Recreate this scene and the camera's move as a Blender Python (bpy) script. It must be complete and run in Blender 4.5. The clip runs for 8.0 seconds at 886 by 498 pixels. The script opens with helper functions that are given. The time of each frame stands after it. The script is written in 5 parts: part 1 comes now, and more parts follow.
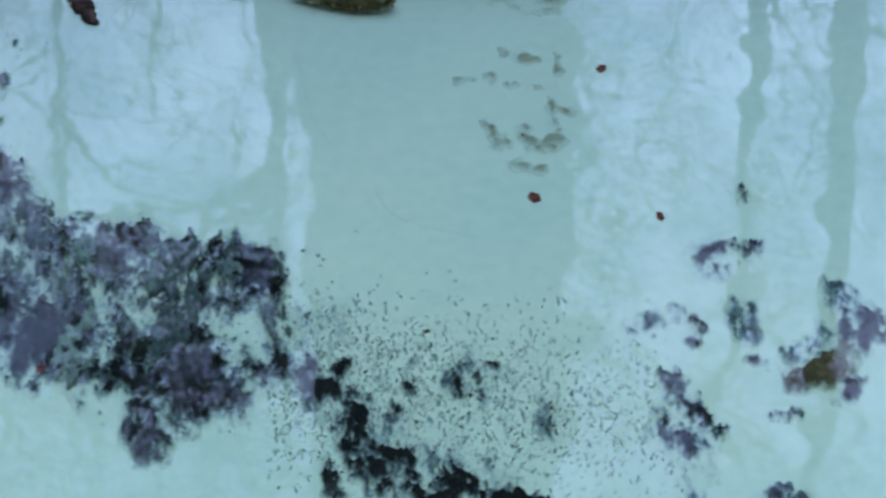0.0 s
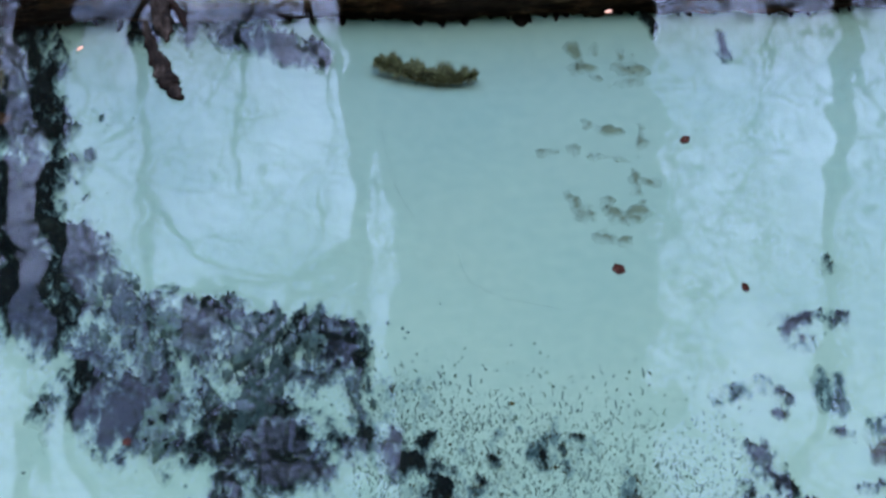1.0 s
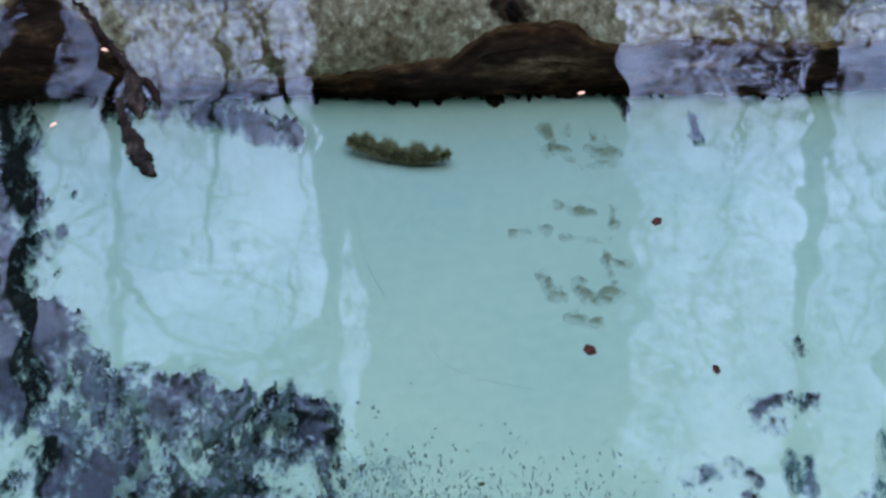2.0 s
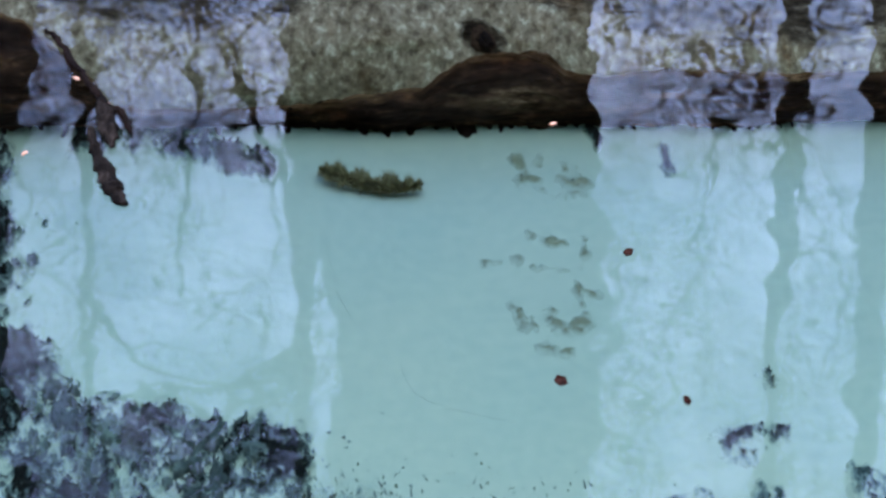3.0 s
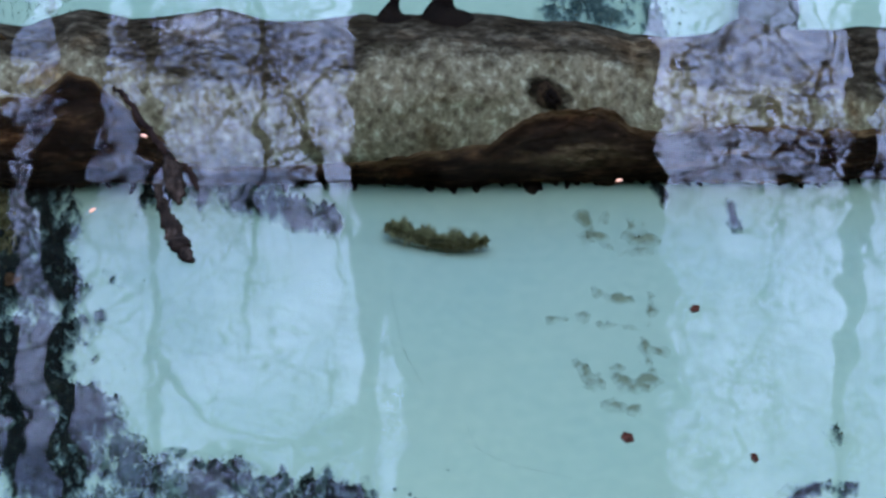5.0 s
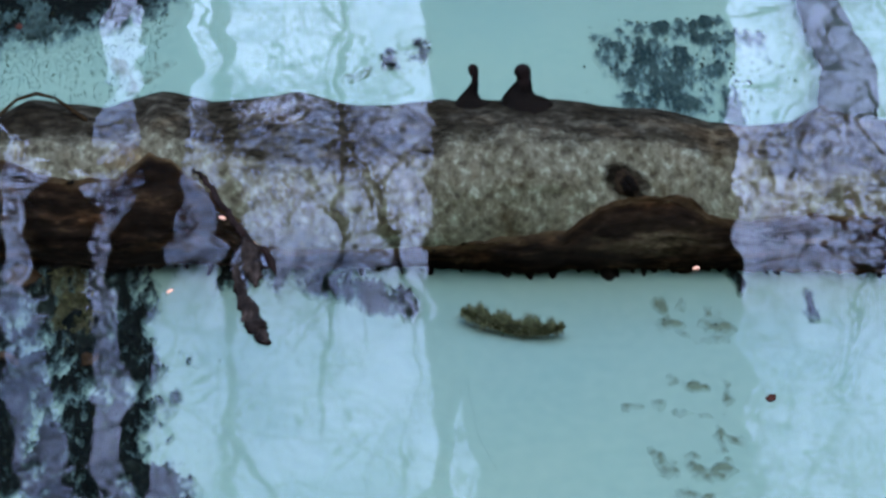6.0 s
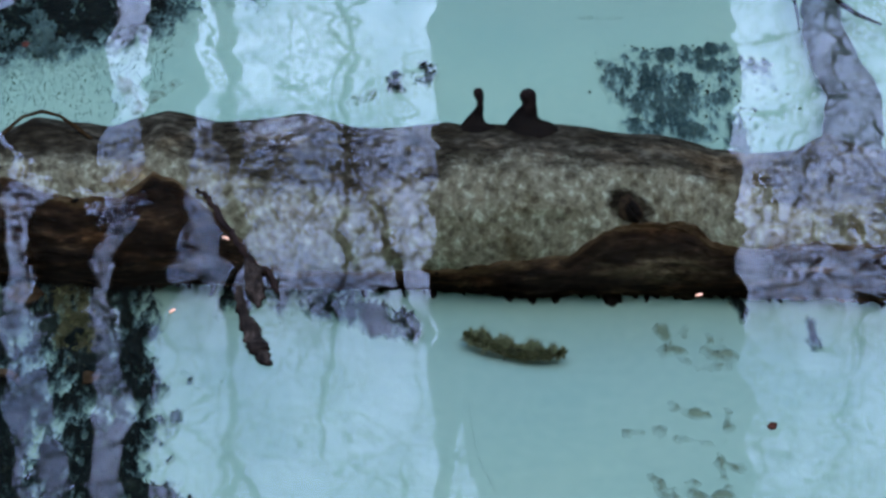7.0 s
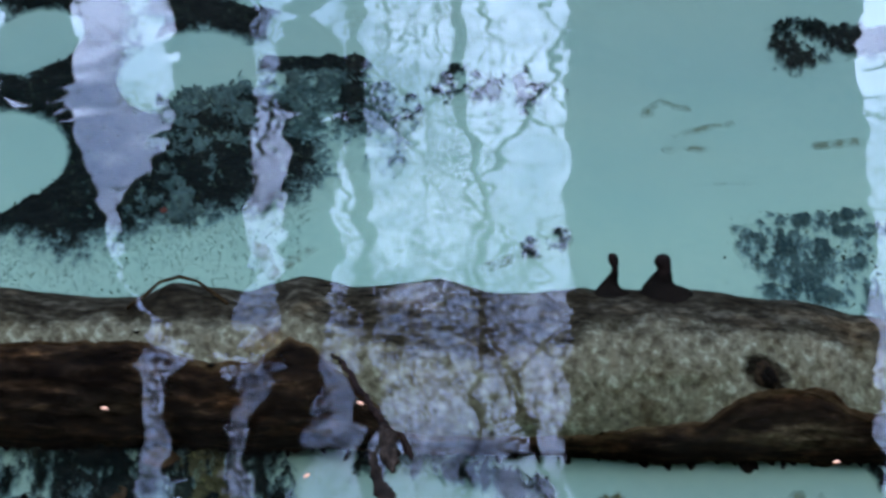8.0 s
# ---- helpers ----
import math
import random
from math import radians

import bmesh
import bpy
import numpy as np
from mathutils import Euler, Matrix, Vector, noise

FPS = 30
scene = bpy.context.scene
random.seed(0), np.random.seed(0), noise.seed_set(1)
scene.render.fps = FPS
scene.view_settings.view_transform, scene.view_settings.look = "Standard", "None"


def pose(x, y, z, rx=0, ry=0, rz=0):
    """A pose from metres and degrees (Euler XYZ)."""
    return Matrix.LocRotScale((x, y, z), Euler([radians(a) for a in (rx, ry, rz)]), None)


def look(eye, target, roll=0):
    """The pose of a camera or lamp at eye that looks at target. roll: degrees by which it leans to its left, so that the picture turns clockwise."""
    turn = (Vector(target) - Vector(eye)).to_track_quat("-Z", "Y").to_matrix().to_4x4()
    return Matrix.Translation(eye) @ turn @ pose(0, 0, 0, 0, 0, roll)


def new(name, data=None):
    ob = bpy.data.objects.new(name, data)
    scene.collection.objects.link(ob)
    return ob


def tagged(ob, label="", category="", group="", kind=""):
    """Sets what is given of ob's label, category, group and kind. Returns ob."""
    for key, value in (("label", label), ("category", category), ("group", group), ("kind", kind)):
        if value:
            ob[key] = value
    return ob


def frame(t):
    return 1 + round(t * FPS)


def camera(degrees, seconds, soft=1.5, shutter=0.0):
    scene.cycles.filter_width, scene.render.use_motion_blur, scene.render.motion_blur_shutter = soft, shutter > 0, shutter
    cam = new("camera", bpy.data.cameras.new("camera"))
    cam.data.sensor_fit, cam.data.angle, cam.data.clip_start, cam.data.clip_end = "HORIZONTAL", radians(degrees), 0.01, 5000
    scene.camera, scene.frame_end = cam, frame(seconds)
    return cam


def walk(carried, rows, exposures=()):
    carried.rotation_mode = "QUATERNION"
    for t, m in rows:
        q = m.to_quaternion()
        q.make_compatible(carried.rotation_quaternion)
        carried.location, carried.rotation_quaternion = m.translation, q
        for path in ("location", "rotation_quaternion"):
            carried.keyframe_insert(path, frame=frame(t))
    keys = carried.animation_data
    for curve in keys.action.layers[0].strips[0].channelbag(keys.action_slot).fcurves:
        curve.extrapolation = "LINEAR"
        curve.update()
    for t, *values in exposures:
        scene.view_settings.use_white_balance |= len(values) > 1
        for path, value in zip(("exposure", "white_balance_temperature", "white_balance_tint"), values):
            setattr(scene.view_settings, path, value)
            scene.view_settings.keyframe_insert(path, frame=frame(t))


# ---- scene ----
cam = camera(20.0, 8.0, soft=2.8, shutter=0.2)
PATH = [
    (0, pose(0, 0, 2.4, 48.659, -1.589, -3.696)),
    (0.2, pose(0, 0, 2.4, 48.629, -0.770, -2.699)),
    (0.3, pose(0, 0, 2.4, 48.719, -0.548, -2.371)),
    (0.5, pose(0, 0, 2.4, 49.022, -0.440, -2.231)),
    (0.8, pose(0, 0, 2.4, 49.746, -0.264, -2.223)),
    (1.0, pose(0, 0, 2.4, 50.288, -0.132, -2.415)),
    (1.2, pose(0, 0, 2.4, 50.813, -0.323, -2.318)),
    (1.5, pose(0, 0, 2.4, 51.432, -0.478, -2.450)),
    (1.7, pose(0, 0, 2.4, 51.774, -0.667, -2.436)),
    (2.8, pose(0, 0, 2.4, 52.586, -1.454, -3.013)),
    (3.0, pose(0, 0, 2.4, 52.796, -1.483, -2.998)),
    (3.5, pose(0, 0, 2.4, 53.314, -1.488, -2.965)),
    (4.0, pose(0, 0, 2.4, 53.654, -1.484, -2.858)),
    (4.2, pose(0, 0, 2.4, 53.755, -1.024, -2.918)),
    (5.3, pose(0, 0, 2.4, 54.296, -0.600, -1.240)),
    (5.5, pose(0, 0, 2.4, 54.537, -0.483, -0.837)),
    (5.8, pose(0, 0, 2.4, 55.211, -0.160, -0.249)),
    (6.0, pose(0, 0, 2.4, 55.994, -0.185, 0.054)),
    (6.2, pose(0, 0, 2.4, 56.675, 0.132, -0.088)),
    (6.5, pose(0, 0, 2.4, 57.000, -0.000, 0.000)),
    (6.7, pose(0, 0, 2.4, 56.499, -0.824, 0.548)),
    (7.0, pose(0, 0, 2.4, 56.520, -0.807, 0.555)),
    (7.2, pose(0, 0, 2.4, 57.437, -0.740, 0.536)),
    (7.5, pose(0, 0, 2.4, 58.400, -0.690, 1.362)),
    (7.8, pose(0, 0, 2.4, 59.605, 0.163, 2.144)),
    (8.0, pose(0, 0, 2.4, 60.286, 0.728, 3.209)),
]
walk(cam, PATH, exposures=[(0, 2.58, 6260, 13), (1.5, 2.62, 6280, 13), (3.5, 2.62, 6240, 14), (5.5, 2.65, 6180, 13), (6.5, 2.57, 6170, 11), (7, 2.50, 6180, 10), (8, 2.45, 6200, 8)])

# ---- sky and sun: bright thin overcast, cut off low down by unseen slopes ----
world = bpy.data.worlds.new("overcast_sky")
scene.world = world
world.use_nodes = True
wn, wl = world.node_tree.nodes, world.node_tree.links
sky = wn.new("ShaderNodeTexSky")
sky.sky_type = "NISHITA"
sky.sun_disc = False
sky.sun_elevation, sky.sun_rotation = radians(63), radians(170)
sky.air_density, sky.dust_density, sky.ozone_density = 1.0, 1.0, 2.0
wcoord = wn.new("ShaderNodeTexCoord")
cloud = wn.new("ShaderNodeTexNoise")
cloud.inputs["Scale"].default_value = 17.0
cloud.inputs["Detail"].default_value = 7.0
cloud.inputs["Roughness"].default_value = 0.6
cloud_ramp = wn.new("ShaderNodeValToRGB")
cloud_ramp.color_ramp.elements[0].position, cloud_ramp.color_ramp.elements[0].color = 0.40, (3.7, 5.0, 8.4, 1)
cloud_ramp.color_ramp.elements[1].position, cloud_ramp.color_ramp.elements[1].color = 0.61, (10.0, 12.1, 17.6, 1)
veil = wn.new("ShaderNodeMix")
veil.data_type = "RGBA"
veil.inputs["Factor"].default_value = 0.9
wl.new(wcoord.outputs["Generated"], cloud.inputs["Vector"])
wl.new(cloud.outputs["Fac"], cloud_ramp.inputs["Fac"])
wl.new(sky.outputs["Color"], veil.inputs[6])
height = wn.new("ShaderNodeSeparateXYZ")
wl.new(wcoord.outputs["Generated"], height.inputs[0])
paling = wn.new("ShaderNodeValToRGB")
paling.color_ramp.elements[0].position, paling.color_ramp.elements[0].color = 0.45, (1.0, 1.0, 1.0, 1)
paling.color_ramp.elements[1].position, paling.color_ramp.elements[1].color = 0.92, (0.72, 0.76, 0.86, 1)
bright = paling.color_ramp.elements.new(0.53)
bright.color = (1.00, 1.00, 1.03, 1)
upper_sky = paling.color_ramp.elements.new(0.62)
upper_sky.color = (0.72, 0.75, 0.82, 1)
high_sky = paling.color_ramp.elements.new(0.71)
high_sky.color = (0.62, 0.66, 0.76, 1)
wl.new(height.outputs["Z"], paling.inputs["Fac"])
deep = wn.new("ShaderNodeMix")
deep.data_type, deep.blend_type = "RGBA", "MULTIPLY"
deep.inputs["Factor"].default_value = 1.0
wl.new(cloud_ramp.outputs["Color"], deep.inputs[6])
wl.new(paling.outputs["Color"], deep.inputs[7])
wl.new(deep.outputs[2], veil.inputs[7])
wl.new(veil.outputs[2], wn["Background"].inputs["Color"])
wn["Background"].inputs["Strength"].default_value = 0.1

sun = new("sun", bpy.data.lights.new("sun", "SUN"))
sun.data.energy, sun.data.angle, sun.data.color = 0.4, radians(25), (1.0, 0.96, 0.92)
sun.matrix_world = look((1.0, -2.6, 13.1), (0, 4, 0))


# ---- materials ----
def tree_of(name):
    m = bpy.data.materials.new(name)
    m.use_nodes = True
    return m, m.node_tree.nodes, m.node_tree.links


def noise_fac(n, l, scale, detail=5.0, rough=0.6, stretch=(1, 1, 1), distort=0.0):
    co = n.new("ShaderNodeTexCoord")
    mp = n.new("ShaderNodeMapping")
    mp.inputs["Scale"].default_value = stretch
    tx = n.new("ShaderNodeTexNoise")
    tx.inputs["Scale"].default_value = scale
    tx.inputs["Detail"].default_value = detail
    tx.inputs["Roughness"].default_value = rough
    tx.inputs["Distortion"].default_value = distort
    l.new(co.outputs["Object"], mp.inputs["Vector"])
    l.new(mp.outputs["Vector"], tx.inputs["Vector"])
    return tx.outputs["Fac"]


def ramp(n, l, fac, stops):
    r = n.new("ShaderNodeValToRGB")
    while len(r.color_ramp.elements) < len(stops):
        r.color_ramp.elements.new(0.5)
    for e, (p, c) in zip(r.color_ramp.elements, stops):
        e.position, e.color = p, (*c, 1)
    l.new(fac, r.inputs["Fac"])
    return r.outputs["Color"]


def blend(n, l, fac, a, b, mode="MIX"):
    x = n.new("ShaderNodeMix")
    x.data_type, x.blend_type = "RGBA", mode
    if isinstance(fac, float):
        x.inputs["Factor"].default_value = fac
    else:
        l.new(fac, x.inputs["Factor"])
    l.new(a, x.inputs[6])
    l.new(b, x.inputs[7])
    return x.outputs[2]


def bumped(n, l, height, strength, distance):
    b = n.new("ShaderNodeBump")
    b.inputs["Strength"].default_value = strength
    b.inputs["Distance"].default_value = distance
    l.new(height, b.inputs["Height"])
    l.new(b.outputs["Normal"], n["Principled BSDF"].inputs["Normal"])


def natural(name, fine, coarse, rough=0.8, bump=0.004, fine_scale=60, coarse_scale=7, stretch=(1, 1, 1), mix=0.5):
    """Two scales of colour and a fine relief."""
    m, n, l = tree_of(name)
    f = noise_fac(n, l, fine_scale, 6, 0.65, stretch)
    c = noise_fac(n, l, coarse_scale, 4, 0.55, stretch)
    col = blend(n, l, mix, ramp(n, l, f, fine), ramp(n, l, c, coarse))
    l.new(col, n["Principled BSDF"].inputs["Base Color"])
    n["Principled BSDF"].inputs["Roughness"].default_value = rough
    n["Principled BSDF"].inputs["Specular IOR Level"].default_value = 0.02
    bumped(n, l, f, 0.8, bump)
    return m


SILT_FINE = [(0.32, (0.168, 0.226, 0.172)), (0.5, (0.200, 0.256, 0.190)), (0.68, (0.226, 0.280, 0.206))]
SILT_BROAD = [(0.3, (0.170, 0.238, 0.184)), (0.72, (0.228, 0.272, 0.195))]


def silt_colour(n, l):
    """Pale silt, with brighter light near the bank and beyond the log painted in."""
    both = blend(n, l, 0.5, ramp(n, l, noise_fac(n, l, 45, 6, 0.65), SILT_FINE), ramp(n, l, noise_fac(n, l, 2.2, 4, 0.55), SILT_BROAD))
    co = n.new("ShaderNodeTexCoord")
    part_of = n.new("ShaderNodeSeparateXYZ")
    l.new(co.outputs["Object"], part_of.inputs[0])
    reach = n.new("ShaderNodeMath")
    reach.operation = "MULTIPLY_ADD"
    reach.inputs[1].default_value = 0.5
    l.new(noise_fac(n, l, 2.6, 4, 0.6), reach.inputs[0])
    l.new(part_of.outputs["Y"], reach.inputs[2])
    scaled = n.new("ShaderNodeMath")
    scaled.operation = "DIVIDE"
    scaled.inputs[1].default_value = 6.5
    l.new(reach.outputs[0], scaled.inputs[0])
    # Light gained in shallower water, put into the colour along Y.
    depth_light = ramp(n, l, scaled.outputs[0], [(0.41, (1.26, 1.22, 1.10)), (0.55, (1.13, 1.11, 1.05)), (0.63, (1.0, 1.0, 1.0)), (0.70, (1.05, 1.06, 1.03)), (0.78, (1.15, 1.17, 1.10)), (0.92, (1.0, 1.0, 1.0))])
    return blend(n, l, 1.0, both, depth_light, "MULTIPLY")


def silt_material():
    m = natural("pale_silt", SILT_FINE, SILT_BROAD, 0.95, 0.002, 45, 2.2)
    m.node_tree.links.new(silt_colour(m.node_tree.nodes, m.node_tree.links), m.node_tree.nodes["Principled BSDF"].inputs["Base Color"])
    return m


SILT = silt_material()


def film(name, fine, coarse, veil, comb=0.45, fine_scale=70, coarse_scale=13):
    """A growth on the silt, thin and pale where its cover is low and dark where it is thick, combed into fibres."""
    m = natural(name, fine, coarse, 0.9, 0.010, fine_scale, coarse_scale)
    n, l = m.node_tree.nodes, m.node_tree.links
    base = n["Principled BSDF"].inputs["Base Color"]
    grown = base.links[0].from_socket
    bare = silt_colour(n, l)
    where = n.new("ShaderNodeAttribute")
    where.attribute_name = "cover"
    mixed = n.new("ShaderNodeMath")
    mixed.operation = "MULTIPLY_ADD"
    mixed.inputs[1].default_value = 0.95
    l.new(noise_fac(n, l, 85, 6, 0.7, (1, comb, 1), 0.3), mixed.inputs[0])
    l.new(where.outputs["Fac"], mixed.inputs[2])
    clots = n.new("ShaderNodeMath")
    clots.operation = "MULTIPLY_ADD"
    clots.inputs[1].default_value = 0.5
    l.new(noise_fac(n, l, 28, 4, 0.6, (1, comb + 0.2, 1)), clots.inputs[0])
    l.new(mixed.outputs[0], clots.inputs[2])
    level = n.new("ShaderNodeMath")
    level.operation = "MULTIPLY_ADD"
    level.inputs[1].default_value, level.inputs[2].default_value = 0.6, 0.0
    l.new(clots.outputs[0], level.inputs[0])
    thin = n.new("ShaderNodeRGB")
    thin.outputs[0].default_value = (*veil, 1)
    half = blend(n, l, ramp(n, l, level.outputs[0], [(0.36, (0, 0, 0)), (0.52, (1, 1, 1))]), bare, thin.outputs[0])
    l.new(blend(n, l, ramp(n, l, level.outputs[0], [(0.46, (0, 0, 0)), (0.62, (1, 1, 1))]), half, grown), base)
    return m


SILTED = natural("silted_bark", [(0.35, (0.030, 0.030, 0.026)), (0.55, (0.066, 0.068, 0.058)), (0.7, (0.120, 0.125, 0.104))], [(0.4, (0.034, 0.034, 0.029)), (0.7, (0.100, 0.104, 0.088))], 0.9, 0.006, 60, 12)
STUB = natural("blackened_wood", [(0.35, (0.003, 0.002, 0.0016)), (0.7, (0.010, 0.006, 0.004))], [(0.4, (0.003, 0.002, 0.0017)), (0.7, (0.012, 0.007, 0.005))], 0.85, 0.004, 60, 12)
TWIG = natural("dark_twig_bark", [(0.35, (0.004, 0.0028, 0.0024)), (0.7, (0.014, 0.008, 0.006))], [(0.4, (0.005, 0.003, 0.0026)), (0.7, (0.016, 0.009, 0.006))], 0.9, 0.004, 70, 14)


def mottled(name, fine, tone, rough=0.9, bump=0.008, fine_scale=70, tone_scale=9, stretch=(1, 1, 1)):
    """Fine flecks, toned by larger stains."""
    m, n, l = tree_of(name)
    f = noise_fac(n, l, fine_scale, 7, 0.68, stretch)
    c = noise_fac(n, l, tone_scale, 5, 0.62, stretch, 0.4)
    col = blend(n, l, 1.0, ramp(n, l, f, fine), ramp(n, l, c, tone), "MULTIPLY")
    l.new(col, n["Principled BSDF"].inputs["Base Color"])
    n["Principled BSDF"].inputs["Roughness"].default_value = rough
    n["Principled BSDF"].inputs["Specular IOR Level"].default_value = 0.02
    bumped(n, l, f, 0.8, bump)
    return m


def islands(m, dark, pale):
    """Varies the colour of loose blades and crumbs one by one."""
    n, l = m.node_tree.nodes, m.node_tree.links
    g = n.new("ShaderNodeNewGeometry")
    base = n["Principled BSDF"].inputs["Base Color"]
    tone = ramp(n, l, g.outputs["Random Per Island"], [(0.0, dark), (0.7, (1, 1, 1)), (1.0, pale)])
    l.new(blend(n, l, 1.0, base.links[0].from_socket, tone, "MULTIPLY"), base)
    return m


def peeling_bark():
    """Nearly black bark with brown fibrous patches and a brown refraction outline painted at its torn edge."""
    m = mottled("black_bark", [(0.38, (0.0066, 0.0038, 0.0029)), (0.50, (0.0155, 0.0086, 0.0057)), (0.60, (0.036, 0.0195, 0.0118)), (0.70, (0.100, 0.057, 0.032))],
                [(0.38, (0.40, 0.37, 0.36)), (0.50, (0.75, 0.71, 0.68)), (0.60, (1.6, 1.35, 1.1)), (0.68, (3.2, 2.4, 1.6))], 0.85, 0.022, 46, 13, (0.3, 1, 1))
    n, l = m.node_tree.nodes, m.node_tree.links
    where = n.new("ShaderNodeAttribute")
    where.attribute_name = "inward"
    fray = n.new("ShaderNodeMath")
    fray.operation = "MULTIPLY_ADD"
    fray.inputs[1].default_value = 0.55
    l.new(noise_fac(n, l, 24, 5, 0.6, (0.5, 1, 1)), fray.inputs[0])
    l.new(where.outputs["Fac"], fray.inputs[2])
    amount = ramp(n, l, fray.outputs[0], [(0.24, (1, 1, 1)), (0.42, (0.5, 0.5, 0.5)), (0.72, (0, 0, 0))])
    brown = ramp(n, l, noise_fac(n, l, 50, 5, 0.6), [(0.35, (0.030, 0.014, 0.006)), (0.65, (0.075, 0.038, 0.016))])
    base = n["Principled BSDF"].inputs["Base Color"]
    torn = blend(n, l, amount, base.links[0].from_socket, brown)
    spot = n.new("ShaderNodeAttribute")
    spot.attribute_name = "fibre"
    worn = n.new("ShaderNodeMath")
    worn.operation = "MULTIPLY"
    l.new(spot.outputs["Fac"], worn.inputs[0])
    l.new(ramp(n, l, noise_fac(n, l, 20, 6, 0.7, (0.35, 1, 1), 0.6), [(0.32, (0.0, 0.0, 0.0)), (0.54, (1, 1, 1))]), worn.inputs[1])
    fibre = ramp(n, l, noise_fac(n, l, 70, 6, 0.7, (0.3, 1, 1)), [(0.38, (0.030, 0.017, 0.009)), (0.52, (0.085, 0.050, 0.027)), (0.66, (0.17, 0.112, 0.062))])
    l.new(blend(n, l, worn.outputs[0], torn, fibre), base)
    return m


BARK = peeling_bark()
RIM = mottled("brown_rim_and_root", [(0.36, (0.026, 0.013, 0.006)), (0.52, (0.058, 0.031, 0.014)), (0.66, (0.115, 0.068, 0.032))],
              [(0.38, (0.60, 0.55, 0.50)), (0.55, (1.0, 1.0, 1.0)), (0.68, (1.25, 1.2, 1.05))], 0.9, 0.006, 40, 9, (0.5, 1, 1))
WETBARK = mottled("wet_grey_brown_bark", [(0.38, (0.005, 0.0036, 0.0026)), (0.52, (0.013, 0.0092, 0.0064)), (0.66, (0.036, 0.027, 0.020))],
                  [(0.38, (0.45, 0.42, 0.42)), (0.52, (0.9, 0.88, 0.86)), (0.64, (1.4, 1.3, 1.25))], 0.7, 0.012, 90, 24, (1, 0.4, 1))
KNOT = natural("dark_knot_wood", [(0.35, (0.010, 0.006, 0.004)), (0.65, (0.048, 0.027, 0.014))], [(0.4, (0.012, 0.007, 0.005)), (0.7, (0.042, 0.024, 0.013))], 0.9, 0.006, 70, 22)


def crusted_wood():
    """Bare wood that turns into a dark crust where the log's crust value is high, with a frayed border."""
    m = mottled("waterlogged_wood", [(0.36, (0.064, 0.050, 0.032)), (0.46, (0.124, 0.102, 0.066)), (0.55, (0.178, 0.152, 0.104)), (0.65, (0.32, 0.294, 0.216))],
                [(0.34, (0.50, 0.38, 0.26)), (0.42, (0.92, 0.83, 0.70)), (0.52, (1.18, 1.12, 1.02)), (0.62, (1.12, 1.00, 0.86)), (0.70, (0.95, 0.68, 0.46))], 0.9, 0.014, 56, 8, (1.0, 0.78, 0.78))
    n, l = m.node_tree.nodes, m.node_tree.links
    where = n.new("ShaderNodeAttribute")
    where.attribute_name = "crust"
    fray = noise_fac(n, l, 30, 8, 0.72, (0.4, 1, 1), 0.3)
    both = n.new("ShaderNodeMath")
    both.operation = "MULTIPLY_ADD"
    both.inputs[1].default_value = 1.6
    l.new(fray, both.inputs[0])
    l.new(where.outputs["Fac"], both.inputs[2])
    shift = n.new("ShaderNodeMath")
    shift.operation = "SUBTRACT"
    shift.inputs[1].default_value = 0.8
    l.new(both.outputs[0], shift.inputs[0])
    amount = ramp(n, l, shift.outputs[0], [(0.36, (0, 0, 0)), (0.68, (1, 1, 1))])
    f = noise_fac(n, l, 60, 7, 0.68, (0.5, 1, 1))
    c = noise_fac(n, l, 9, 5, 0.62, (0.5, 1, 1), 0.4)
    crust = blend(n, l, 1.0, ramp(n, l, f, [(0.38, (0.013, 0.0092, 0.0058)), (0.52, (0.044, 0.032, 0.020)), (0.66, (0.112, 0.088, 0.056))]),
                  ramp(n, l, c, [(0.40, (0.45, 0.41, 0.37)), (0.55, (1.0, 1.0, 1.0)), (0.68, (1.6, 1.35, 1.1))]), "MULTIPLY")
    base = n["Principled BSDF"].inputs["Base Color"]
    l.new(blend(n, l, amount, base.links[0].from_socket, crust), base)
    return m


WOOD = crusted_wood()
WEED = natural("dark_algae", [(0.35, (0.006, 0.010, 0.008)), (0.6, (0.018, 0.024, 0.016)), (0.76, (0.070, 0.070, 0.020))],
               [(0.4, (0.008, 0.012, 0.011)), (0.56, (0.022, 0.030, 0.022)), (0.72, (0.085, 0.105, 0.075))], 0.9, 0.010, 70, 13, (1, 1, 1), 0.5)
WEED_FILM = film("dark_algae_film", [(0.35, (0.0024, 0.0036, 0.0034)), (0.6, (0.0068, 0.0082, 0.0064)), (0.78, (0.046, 0.042, 0.014))],
                 [(0.4, (0.0030, 0.0042, 0.0040)), (0.60, (0.0070, 0.0088, 0.0070)), (0.78, (0.036, 0.042, 0.028))], (0.082, 0.118, 0.100))
MOSS = natural("olive_moss", [(0.35, (0.024, 0.023, 0.009)), (0.6, (0.090, 0.080, 0.030)), (0.78, (0.20, 0.165, 0.065))],
               [(0.35, (0.020, 0.018, 0.009)), (0.7, (0.100, 0.088, 0.036))], 0.9, 0.008, 90, 22, (1, 1, 1), 0.5)
MOSS_FILM = film("olive_moss_film", [(0.35, (0.018, 0.015, 0.007)), (0.6, (0.066, 0.056, 0.023)), (0.78, (0.17, 0.135, 0.055))],
                 [(0.35, (0.014, 0.012, 0.007)), (0.7, (0.082, 0.068, 0.030))], (0.110, 0.130, 0.086))
